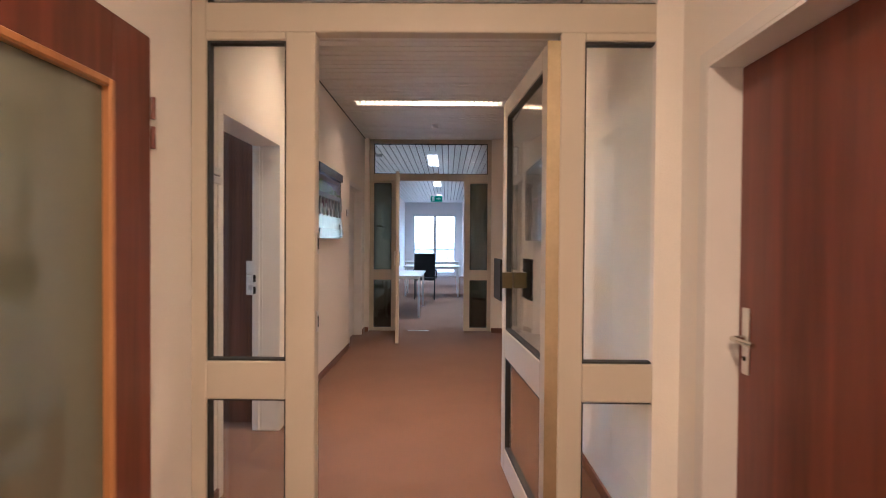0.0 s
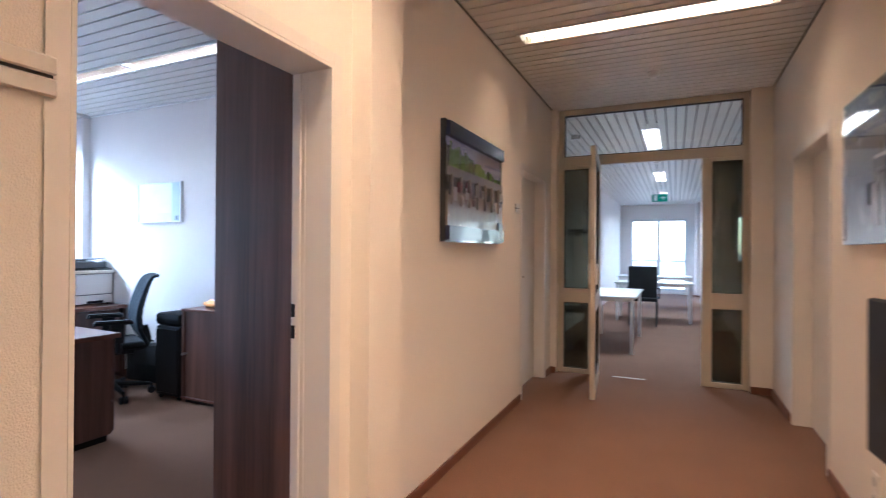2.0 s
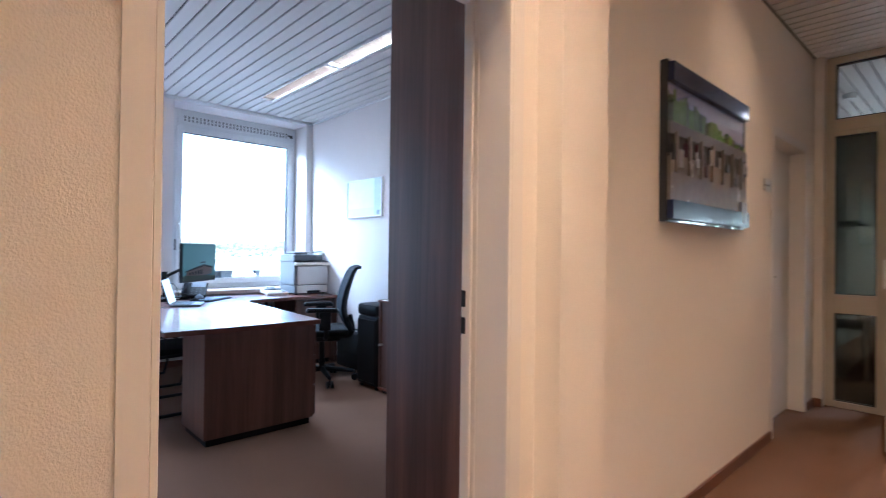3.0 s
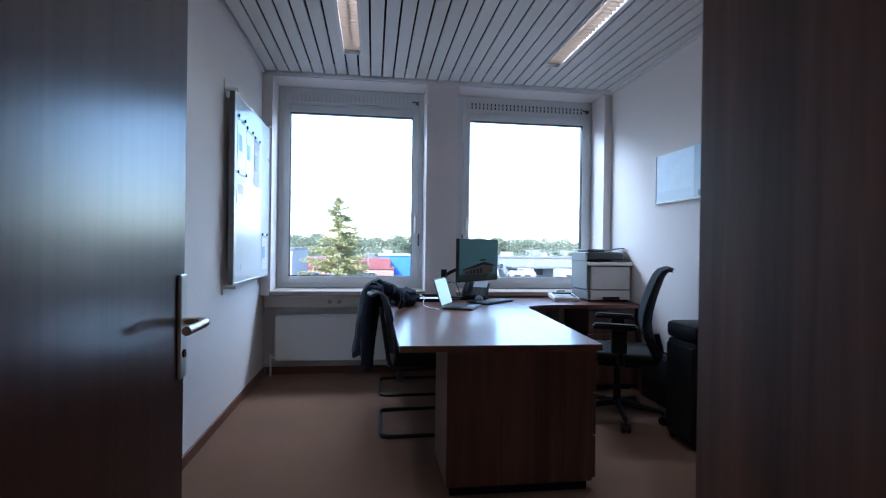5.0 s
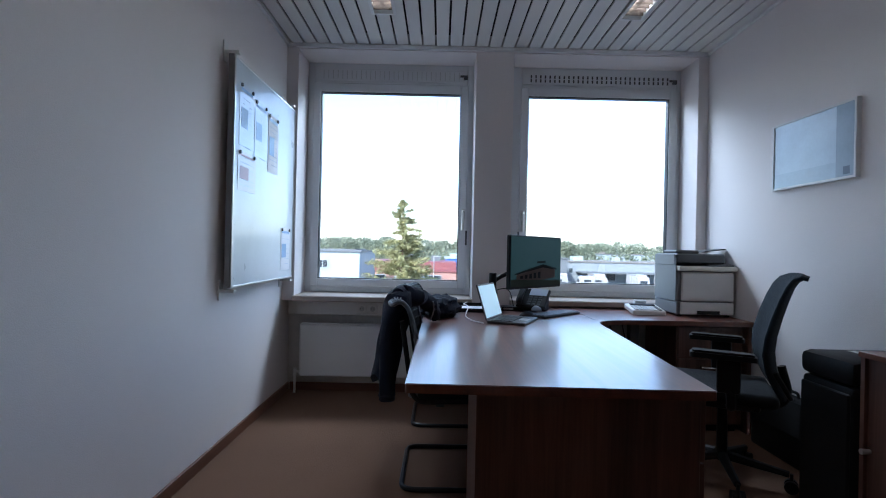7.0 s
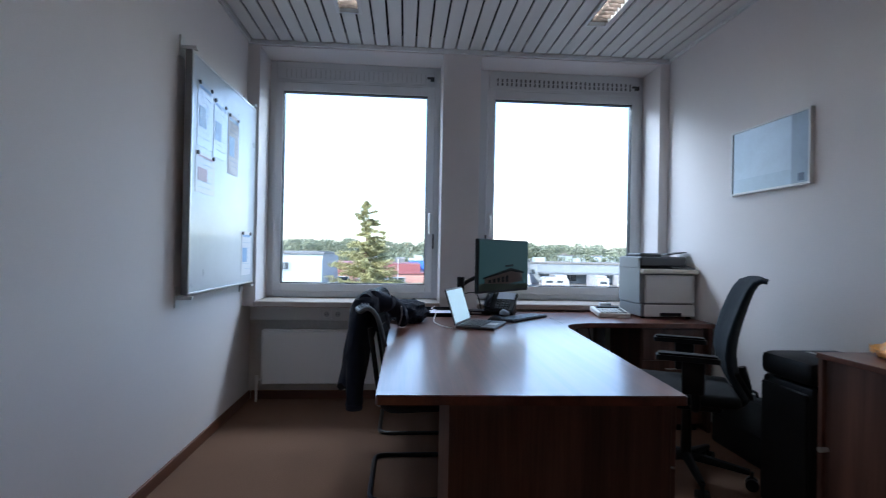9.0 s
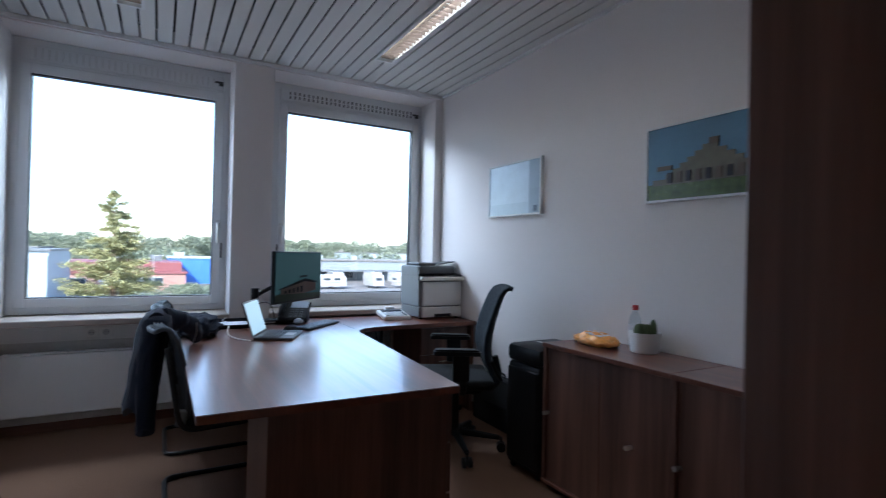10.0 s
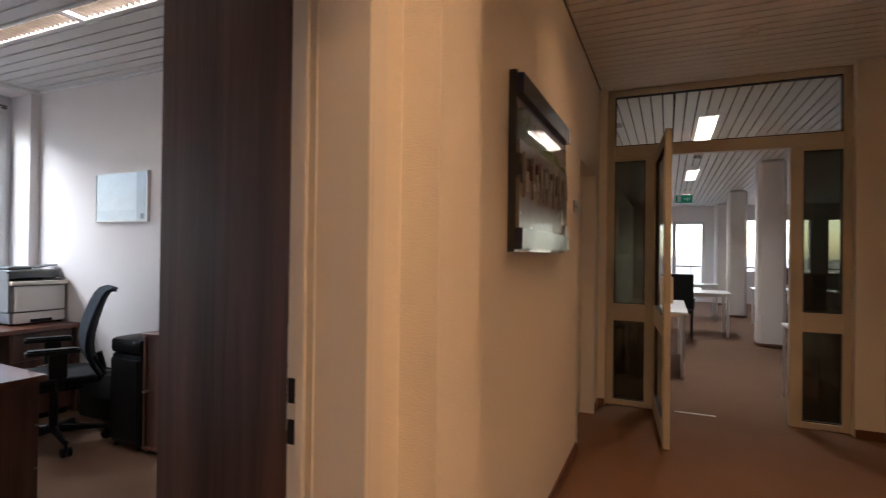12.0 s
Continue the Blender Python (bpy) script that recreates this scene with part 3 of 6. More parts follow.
for nm, r in [("bead", (1.64, 0.16, 1.666, 1.79)), ("bead", (1.099, 0.16, 1.125, 1.79)), ("bead", (1.125, 1.765, 1.64, 1.791)), ("bead", (1.125, 0.16, 1.64, 0.186))]:
    part(nm, turned(box(EL - 0.026, r[0], r[1], EL + 0.019, r[2], r[3], bevel=0.005), s), ORANGE_WOOD, gd, "orange wooden glazing bead")
part("pane", turned(box(EL - 0.012, 1.126, 0.187, EL - 0.006, 1.639, 1.764), s), VEILED_GLASS, gd, "olive-tinted glass with reflected light put into its colour")
for z in (0.25, 1.62, 1.72):
    part("hinge", turned(cyl((EL + 0.016, 1.862, z), (EL + 0.016, 1.862, z + 0.075), 0.008), s), MAHOGANY, gd, "", True)


# ---- windows ----
def office_window(name, y0, y1, glass, label, vent_label, hinge_side):
    x = WW - 0.335
    ob = tagged(thing(name, label, "window", x, (y0 + y1) / 2, 0), kind="structure")
    s = Matrix.Translation((-x, -(y0 + y1) / 2, 0))
    z0, z1 = WZ0 + 0.045, WZ1

    def bar(nm, a, b, c, d, x0, x1, m=WHITE_PVC):
        return part(nm, turned(box(x0, a, c, x1, b, d, bevel=0.004), s), m, ob)

    f0, f1 = x - 0.03, x + 0.045
    g0, g1, h0, h1 = *glass, 0.886, 2.415
    vent = 2.505
    bar("window_frame", y0, g0 - 0.055, z0, z1, f0, f1), bar("window_frame", g1 + 0.055, y1, z0, z1, f0, f1)
    bar("window_frame", g0 - 0.055, g1 + 0.055, z0, h0 - 0.06, f0, f1), bar("window_frame", g0 - 0.055, g1 + 0.055, vent - 0.02, z1, f0, f1)
    k0, k1 = x - 0.02, x + 0.06
    bar("sash", g0 - 0.062, g0, h0 - 0.065, h1 + 0.07, k0, k1), bar("sash", g1, g1 + 0.062, h0 - 0.065, h1 + 0.07, k0, k1)
    bar("sash", g0, g1, h0 - 0.065, h0, k0, k1), bar("sash", g0, g1, h1, h1 + 0.07, k0, k1)
    bm = bmesh.new()
    n = 30
    for i in range(n):
        u = g0 + 0.0 + (g1 - g0) * (i + 0.5) / n
        if hinge_side > 0:      # shallow closed slots with thin edges
            box_bm(bm, f1 + 0.006, u - 0.002, vent + 0.018, f1 + 0.009, u + 0.002, vent + 0.088)
        else:                   # open slots in two rows
            for c in (0.024, 0.057):
                box_bm(bm, f1 + 0.006, u - 0.006, vent + c, f1 + 0.009, u + 0.006, vent + c + 0.025)
    cover = part("vent_cover", turned(box(f1, g0 - 0.05, vent + 0.005, f1 + 0.006, g1 + 0.05, vent + 0.1, bevel=0.002), s), WHITE_PVC, ob)
    part("vent_slots", turned(bm, s), GREY_PLASTIC if hinge_side > 0 else DARK_PLASTIC, cover, "row of vent slots")
    q = 0.006
    part("gasket", turned(boxes((x, g0, h0, x + 0.05, g0 + q, h1), (x, g1 - q, h0, x + 0.05, g1, h1), (x, g0 + q, h0, x + 0.05, g1 - q, h0 + q), (x, g0 + q, h1 - q, x + 0.05, g1 - q, h1)), s), GASKET, ob, "thin black glazing gasket")
    pane = part("pane", turned(box(x + 0.0, g0 + 0.001, h0 + 0.001, x + 0.005, g1 - 0.001, h1 - 0.001), s), VIEW_GLASS, ob)
    pane.visible_shadow = False
    hy = g1 + 0.034 if hinge_side > 0 else g0 - 0.034
    hp = part("handle_base", turned(box(k1, hy - 0.018, 1.385, k1 + 0.012, hy + 0.018, 1.475, bevel=0.004), s), ALU, ob, "pale grey handle base")
    part("window_handle", turned(tube([(k1 + 0.008, hy, 1.45), (k1 + 0.045, hy, 1.45), (k1 + 0.045, hy, 1.30)], 0.012), s), ALU, hp, "pale grey lever", True)
    part("latch", turned(box(k1, hy + hinge_side * 0.022, 1.18, k1 + 0.012, hy + hinge_side * 0.036, 1.30, bevel=0.003), s), DARK_PLASTIC, ob, "small dark latch")
    part("stay", turned(boxes((f1, g1 + 0.02, vent + 0.03, f1 + 0.03, g1 + 0.05, vent + 0.045), (f1 + 0.02, g1 - 0.01, vent + 0.045, f1 + 0.03, g1 + 0.05, vent + 0.06)), s), DARK_PLASTIC, ob, "small dark stay")
    return ob


office_window("window_1", *W1, (2.396, 3.541), "tall white window looking over roofs and a conifer", "", 1)
office_window("window_2", *W2, (4.094, 5.252), "tall white window looking over parked caravans", "", -1)
structure("window_sill_1", box(WW - 0.37, W1[0], WZ0, WW + 0.055, W1[1], WZ0 + 0.043, bevel=0.006), STONE_SILL, "brown-grey window sill board", "window sill")
structure("window_sill_2", box(WW - 0.37, W2[0], WZ0, WW + 0.055, W2[1], WZ0 + 0.043, bevel=0.006), STONE_SILL, "brown-grey window sill board", "window sill")
structure("trim", boxes((WW, SW + 0.002, OZ - 0.03, WW + 0.02, NW - 0.002, OZ - 0.002), (WW, SW + 0.022, OZ - 0.02, -1.0, SW + 0.002, OZ - 0.002), (WW + 0.02, NW - 0.022, OZ - 0.02, -1.0, NW - 0.002, OZ - 0.002)), WHITE_METAL, "white edge trim under the ceiling panels", "trim")
structure("trim_corridor", boxes((CL, P1 + 0.04, CZ - 0.01, CL + 0.01, P2 - 0.13, CZ - 0.002), (CR - 0.01, P1 + 0.04, CZ - 0.01, CR, P2 - 0.13, CZ - 0.002)), DARK_PLASTIC, "dark edge trim under the corridor ceiling", "trim")

# ---- office: desk ----
def rounded(pts, r, n=6):
    """An outline with its listed corners rounded: pts are (x, y, round?)."""
    out = []
    for i, (x, y, k) in enumerate(pts):
        if not k:
            out.append((x, y))
            continue
        b = Vector((x, y))
        a, c = Vector(pts[i - 1][:2]), Vector(pts[(i + 1) % len(pts)][:2])
        p, q = b + (a - b).normalized() * k, b + (c - b).normalized() * k
        for s in range(n + 1):
            u = s / n
            v = p * (1 - u) ** 2 + b * 2 * u * (1 - u) + q * u * u
            out.append((v.x, v.y))
    return out


DZ = 0.72
desk = thing("desk", "large L-shaped walnut office desk", "desk", -3.4, 3.8, 0)
s = Matrix.Translation((3.4, -3.8, 0))
outline = rounded([(-3.035, 3.297, 0.012), (-3.015, 4.268, 0.012), (-4.60, 4.37, 0.16), (-4.66, 4.62, 0.12), (-4.665, 5.41, 0.005), (-5.26, 5.41, 0), (-5.26, 3.30, 0)], 0)
part("worktop", turned(slab(outline, DZ - 0.03, DZ, 0.003), s), WALNUT_X, desk, "glossy walnut worktop")
part("top_seam", turned(box(-5.255, 4.372, DZ + 0.0005, -4.62, 4.375, DZ + 0.0012), s), GASKET, desk)
part("return_end_panel", turned(box(-5.24, 5.38, 0.0, -4.69, 5.405, DZ - 0.031, bevel=0.002), s), WALNUT, desk)
for p in [(-5.16, 3.42), (-4.74, 4.66)]:
    part("leg", turned(box(p[0] - 0.03, p[1] - 0.03, 0, p[0] + 0.03, p[1] + 0.03, DZ - 0.031, bevel=0.004), s), DARK_PLASTIC, desk, "dark metal leg")


def drawer_unit(x, y, w, d, label, face):
    """A pedestal with three drawers; face is the side that the drawers open to: 'y' or 'x'."""
    ob = thing("drawer_pedestal", label, "drawer unit", x, y, 0)
    h = DZ - 0.033
    part("carcass", box(-w / 2, -d / 2, 0.045, w / 2, d / 2, h, bevel=0.002), WALNUT, ob)
    part("plinth", box(-w / 2 + 0.02, -d / 2 + 0.02, 0.0, w / 2 - 0.02, d / 2 - 0.02, 0.045), BLACK_PLASTIC, ob, "black recessed plinth")
    for i in range(3):
        z0, z1 = 0.06 + i * 0.208, 0.06 + (i + 1) * 0.208 - 0.006
        if face == "y":
            f = part("drawer_front", box(-w / 2 + 0.004, d / 2, z0, w / 2 - 0.004, d / 2 + 0.018, z1, bevel=0.002), WALNUT, ob)
            part("handle", tube([(-0.06, d / 2 + 0.017, z1 - 0.05), (-0.06, d / 2 + 0.04, z1 - 0.05), (0.06, d / 2 + 0.04, z1 - 0.05), (0.06, d / 2 + 0.017, z1 - 0.05)], 0.005), CHROME, f, "satin bow handle", True)
        else:
            f = part("drawer_front", box(w / 2, -d / 2 + 0.004, z0, w / 2 + 0.018, d / 2 - 0.004, z1, bevel=0.002), WALNUT, ob)
            part("handle", tube([(w / 2 + 0.017, -0.06, z1 - 0.05), (w / 2 + 0.04, -0.06, z1 - 0.05), (w / 2 + 0.04, 0.06, z1 - 0.05), (w / 2 + 0.017, 0.06, z1 - 0.05)], 0.005), CHROME, f, "satin bow handle", True)
    return ob


drawer_unit(-3.285, 3.885, 0.43, 0.72, "walnut drawer pedestal under the desk end", "y")
drawer_unit(-4.98, 5.15, 0.5, 0.42, "walnut drawer pedestal under the desk return", "x")

# ---- chairs ----
RIM_GREY = surface("grey_chair_rim", (0.032, 0.036, 0.042), 0.5)
NET_CLOTH = surface("dark_chair_net", (0.045, 0.05, 0.056), 0.85, 0, 0.12, 12, 0.25, 420, 0.5)
HINGE_GREY = surface("pale_hinge_plastic", (0.16, 0.17, 0.19), 0.4)


def visitor_chair(x, y, label):
    """Cantilever chair facing +y, with black tube frame, seat and a netted back."""
    ob = thing("visitor_chair", label, "chair", x, y, 0, "chairs at the desk")
    w = 0.265
    part("floor_runner", tube([(w, 0.62, 0.012), (w, 0.0, 0.012), (-w, 0.0, 0.012), (-w, 0.62, 0.012)], 0.0125), BLACK_STEEL, ob, "black bent steel tube", True)
    for sx in (-1, 1):
        part("side_tube", tube([(sx * w, 0.615, 0.012), (sx * w, 0.66, 0.20), (sx * w, 0.58, 0.44), (sx * w, 0.05, 0.42), (sx * w * 0.95, -0.01, 0.80)], 0.0125), BLACK_STEEL, ob, "", True)
    part("seat", box(-w + 0.015, 0.06, 0.42, w - 0.015, 0.56, 0.475, bevel=0.022, seg=3), BLACK_CLOTH, ob, "black padded seat", True)
    side = [(0.030, 0.43), (0.046, 0.47), (0.047, 0.55), (0.039, 0.64), (0.026, 0.72), (0.006, 0.80), (-0.014, 0.855), (-0.040, 0.884), (-0.068, 0.886), (-0.094, 0.868)]
    wide = [0.78, 0.90, 0.97, 1.0, 1.0, 1.0, 0.97, 0.93, 0.87, 0.79]

    def at(i, u, off=0.0):
        """A place on the curved back: row i, u from -1 to 1 across, off in front of it."""
        p, q = side[max(i - 1, 0)], side[min(i + 1, len(side) - 1)]
        n = Vector((0, q[1] - p[1], p[0] - q[0])).normalized()
        return Vector((w * wide[i] * u, side[i][0] + 0.035 * u * u, side[i][1])) + n * off

    bm = bmesh.new()
    grid = [[bm.verts.new(at(i, 2 * k / 10 - 1)) for k in range(11)] for i in range(len(side))]
    for a, b in zip(grid, grid[1:]):
        for k in range(10):
            bm.faces.new((a[k], a[k + 1], b[k + 1], b[k]))
    bmesh.ops.solidify(bm, geom=bm.faces[:], thickness=0.012)
    bmesh.ops.recalc_face_normals(bm, faces=bm.faces)
    back = part("backrest", bm, NET_CLOTH, ob, "dark grey netted backrest", True)
    last = len(side) - 1
    loop = [at(i, -1) for i in range(last + 1)] + [at(last, -0.5), at(last, 0.5)] + [at(i, 1) for i in range(last, -1, -1)]
    part("back_rim", tube(loop, 0.011, 8), RIM_GREY, back, "dark grey plastic rim", True)
    for i in range(1, last):
        for f in (0.0, 0.5):
            pts = [at(i, u, 0.004).lerp(at(i + 1, u, 0.004), f) for u in (-0.95, -0.5, 0, 0.5, 0.95)]
            part("rib", tube(pts, 0.004, 6), BLACK_PLASTIC, back, "", True)
    for sx in (-1, 1):
        part("back_hinge", turned(box(-0.012, -0.022, -0.04, 0.012, 0.022, 0.04, bevel=0.01, seg=3), pose(sx * w * 0.93, 0.055, 0.475, -12, 0, 0)), HINGE_GREY, back, "pale grey hinge", True)
    return ob


ca = visitor_chair(-4.10, 3.235, "black cantilever visitor chair with a jacket on it")
cb = copy_thing(ca, pose(-4.97, 3.24, 0))
tagged(cb, "black cantilever visitor chair near the radiator")


COLLAR = surface("dark_blue_knit", (0.012, 0.017, 0.034), 0.9, 0, 0.15, 14, 0.2, 420, 0.5)


def draped(name, x, y, label):
    """A jacket hung over a chair back: two hanging halves over a padded top, with folds."""
    bm = bmesh.new()
    n, m = 24, 44
    rings = []
    for i in range(n + 1):
        u = i / n                              # 0 at the hem, 1 at the shoulders
        cap = math.sqrt(max(0.0, 1 - max(0.0, (u - 0.8) / 0.2) ** 2))
        rx = (0.215 + 0.02 * (1 - u)) * (0.35 + 0.65 * cap)
        ry = (0.058 + 0.022 * u) * (0.45 + 0.55 * cap)
        cy = -0.175 - 0.095 * (1 - u)
        ring = []
        for k in range(m):
            w = 2 * math.pi * k / m
            fold = 1 + (0.16 * math.sin(7 * w + 1.3 * u) + 0.09 * math.sin(13 * w - 2 * u)) * (1.05 - u) + 0.22 * noise.noise(Vector((math.cos(w) * 1.6, math.sin(w) * 1.6, u * 3.5)))
            hem = 0.08 * noise.noise(Vector((math.cos(w) * 1.3, math.sin(w), 7.7))) * (1 - u)
            ring.append(bm.verts.new((-0.05 + rx * math.cos(w) * (0.9 + 0.1 * fold), cy + ry * math.sin(w) * fold, 0.47 + 0.46 * u + hem)))
        rings.append(ring)
    for a, b in zip(rings, rings[1:]):
        for k in range(m):
            bm.faces.new((a[k], a[(k + 1) % m], b[(k + 1) % m], b[k]))
    bm.faces.new(rings[0][::-1]), bm.faces.new(rings[-1])
    ob = thing(name, label, "jacket", x, y, 0)
    part("body", bm, NAVY_CLOTH, ob, "", True)

    def limb(pts, r0, r1, seed):
        b2 = bmesh.new()
        rings = []
        path = [Vector(p) for p in pts]
        steps = 16
        for i in range(steps + 1):
            f = i / steps * (len(path) - 1)
            j = min(int(f), len(path) - 2)
            p = path[j].lerp(path[j + 1], f - j)
            d = (path[j + 1] - path[j]).normalized()
            sd = d.orthogonal().normalized()
            up = d.cross(sd)
            ring = []
            for a in range(12):
                w = 2 * math.pi * a / 12
                rad = (r0 + (r1 - r0) * i / steps) * (1 + 0.28 * noise.noise(Vector((a * 0.6, i * 0.55, seed))))
                ring.append(b2.verts.new(p + (sd * math.cos(w) + up * math.sin(w)) * rad))
            rings.append(ring)
        for a, b in zip(rings, rings[1:]):
            for k in range(12):
                b2.faces.new((a[k], a[(k + 1) % 12], b[(k + 1) % 12], b[k]))
        b2.faces.new(rings[0][::-1]), b2.faces.new(rings[-1])
        return b2

    part("sleeve", limb([(0.09, -0.19, 0.88), (0.17, -0.225, 0.70), (0.20, -0.225, 0.40)], 0.058, 0.040, 2.0), NAVY_CLOTH, ob, "", True)
    part("cuff", limb([(0.20, -0.225, 0.41), (0.201, -0.225, 0.375)], 0.041, 0.038, 4.0), COLLAR, ob, "ribbed dark cuff", True)
    part("front_panel", limb([(0.02, -0.17, 0.885), (-0.06, -0.08, 0.875), (-0.14, -0.01, 0.82), (-0.20, 0.005, 0.745)], 0.058, 0.03, 6.0), NAVY_CLOTH, ob, "", True)
    part("lining_edge", tube([(-0.05, -0.005, 0.855), (-0.055, 0.0, 0.80), (-0.06, -0.02, 0.745)], 0.004, 6), HINGE_GREY, ob, "pale edge of the lining", True)
    part("hood", limb([(0.08, -0.19, 0.895), (-0.03, -0.17, 0.915), (-0.16, -0.19, 0.885)], 0.038, 0.034, 8.0), COLLAR, ob, "bunched collar", True)
    return ob


draped("jacket", -4.21, 3.37, "dark navy jacket draped over a chair back")
bm = bmesh.new()
bmesh.ops.create_icosphere(bm, subdivisions=4, radius=1.0)
for v in bm.verts:
    k = 1 + 0.35 * noise.noise(v.co * 1.7 + Vector((3, 1, 2))) + 0.2 * noise.noise(v.co * 3.6) + 0.08 * noise.noise(v.co * 9)
    v.co = Vector((v.co.x * 0.19 * k, v.co.y * 0.115 * k, max(-0.05, v.co.z * 0.085 * k)))
scarf = tagged(part("folded_cardigan", bm, NAVY_CLOTH, None, "", True), "crumpled dark navy cardigan lying on the desk", "clothing")
scarf.location = (-4.72, 3.405, DZ + 0.05)


def task_chair(x, y, turn):
    """Swivel chair, built facing -y: five-star base, column, seat, armrests and a tall curved back."""
    ob = thing("office_chair", "black swivel office chair with a tall mesh back", "office chair", x, y, 0, "chairs at the desk")
    ob.rotation_euler = (0, 0, radians(turn))
    for i in range(5):
        a = radians(72 * i - 62)
        c, d = math.cos(a), math.sin(a)
        arm = part("base_arm", cyl((0.03 * c, 0.03 * d, 0.115), (0.29 * c, 0.29 * d, 0.085), 0.026, 0.016, 8), BLACK_PLASTIC, ob, "", True)
        t = Vector((-d, c, 0))
        p = Vector((0.3 * c, 0.3 * d, 0.03))
        bm = bmesh.new()
        for sd in (-1, 1):
            cyl(p + t * sd * 0.008, p + t * sd * 0.028, 0.03, n=14, bm=bm)
        cyl(p + Vector((0, 0, 0.0)), p + Vector((0, 0, 0.06)), 0.008, n=8, bm=bm)
        part("castor", bm, BLACK_PLASTIC, arm, "black twin castor", True)
    part("gas_column", cyl((0, 0, 0.09), (0, 0, 0.40), 0.028, 0.022), BLACK_STEEL, ob, "", True)
    part("mechanism", box(-0.09, -0.13, 0.37, 0.09, 0.16, 0.425, bevel=0.015, seg=2), BLACK_PLASTIC, ob, "", True)
    part("seat", box(-0.245, -0.27, 0.43, 0.245, 0.22, 0.495, bevel=0.03, seg=3), BLACK_CLOTH, ob, "black upholstered seat", True)
    side = [(0.262, 0.455), (0.232, 0.52), (0.205, 0.60), (0.196, 0.68), (0.205, 0.76), (0.228, 0.85), (0.256, 0.94), (0.278, 1.00), (0.300, 1.034), (0.326, 1.046), (0.350, 1.038)]
    wide = [0.15, 0.185, 0.215, 0.228, 0.232, 0.23, 0.222, 0.21, 0.20, 0.19, 0.175]
    thick = [0.014, 0.020, 0.024, 0.025, 0.024, 0.022, 0.020, 0.019, 0.018, 0.017, 0.013]
    bm = bmesh.new()
    prev, m = None, 24
    for i, (yy, z) in enumerate(side):
        p, q = side[max(i - 1, 0)], side[min(i + 1, len(side) - 1)]
        t = Vector((0, q[0] - p[0], q[1] - p[1])).normalized()
        nrm = Vector((0, t.z, -t.y))
        ring = []
        for k in range(m):
            w = 2 * math.pi * k / m
            c, d = math.cos(w), math.sin(w)
            x = wide[i] * (abs(c) ** 0.6) * (1 if c >= 0 else -1)
            ring.append(bm.verts.new(Vector((x, yy - 0.045 * (x / 0.23) ** 2, z)) + nrm * thick[i] * (abs(d) ** 0.7) * (1 if d >= 0 else -1)))
        if prev:
            for k in range(m):
                bm.faces.new((prev[k], prev[(k + 1) % m], ring[(k + 1) % m], ring[k]))
        else:
            bm.faces.new(ring[::-1])
        prev = ring
    bm.faces.new(prev)
    bmesh.ops.recalc_face_normals(bm, faces=bm.faces)
    part("backrest", bm, BLUE_CLOTH, ob, "tall curved blue-grey mesh back with a rolled top", True)
    part("back_strut", tube([(0, 0.12, 0.40), (0, 0.25, 0.40), (0, 0.285, 0.47), (0, 0.252, 0.60)], 0.02, 10), BLACK_PLASTIC, ob, "", True)
    part("lumbar_loop", tube([(-0.19, 0.20, 0.60), (-0.17, 0.275, 0.47), (0.17, 0.275, 0.47), (0.19, 0.20, 0.60)], 0.012), BLACK_PLASTIC, ob, "", True)
    for sx in (-1, 1):
        ar = part("armrest", tube([(sx * 0.17, 0.02, 0.42), (sx * 0.285, 0.02, 0.43), (sx * 0.285, 0.01, 0.60)], 0.022, 8), BLACK_PLASTIC, ob, "black height-adjustable armrest", True)
        part("arm_sleeve", box(sx * 0.285 - 0.022, -0.045, 0.50, sx * 0.285 + 0.022, 0.055, 0.665, bevel=0.014, seg=2), BLACK_PLASTIC, ar, "", True)
        pad = slab(rounded([(sx * 0.285 - 0.045, -0.16, 0.035), (sx * 0.285 + 0.045, -0.16, 0.035), (sx * 0.285 + 0.038, 0.12, 0.03), (sx * 0.285 - 0.038, 0.12, 0.03)], 0), 0.662, 0.695, 0.01)
        for v in pad.verts:
            v.co.z -= 0.9 * max(0.0, v.co.y - 0.03) ** 2 + 0.5 * max(0.0, -v.co.y - 0.08) ** 2
        part("arm_pad", pad, BLACK_PLASTIC, ar, "rounded black pad", True)
    return ob


task_chair(-4.07, 4.875, -26)

# ---- storage ----
wd = thing("wardrobe", "tall walnut wardrobe beside the doorway", "wardrobe", -1.25, 4.3, 0)
s = Matrix.Translation((1.25, -4.3, 0))
part("side_panel", turned(box(-1.584, 3.766, 0.0, -1.003, 3.786, 2.30, bevel=0.002), s), WALNUT, wd)
part("side_panel", turned(box(-1.566, 4.88, 0.0, -1.003, 4.90, 2.30, bevel=0.002), s), WALNUT, wd)
part("top", turned(box(-1.566, 3.786, 2.28, -1.003, 4.88, 2.30), s), WALNUT, wd)
part("bottom", turned(box(-1.561, 3.786, 0.06, -1.003, 4.88, 0.08), s), WALNUT, wd)
part("back_panel", turned(box(-1.011, 3.786, 0.08, -1.003, 4.88, 2.28), s), WALNUT, wd)
for a, b, h in [(3.788, 4.295, 4.26), (4.299, 4.878, 4.33)]:
    d = part("wardrobe_door", turned(box(-1.584, a, 0.08, -1.567, b, 2.278, bevel=0.002), s), WALNUT, wd)
    part("handle", turned(tube([(-1.584, h, 1.0), (-1.611, h, 1.0), (-1.611, h, 1.14), (-1.584, h, 1.14)], 0.005), s), CHROME, d, "satin bow handle", True)

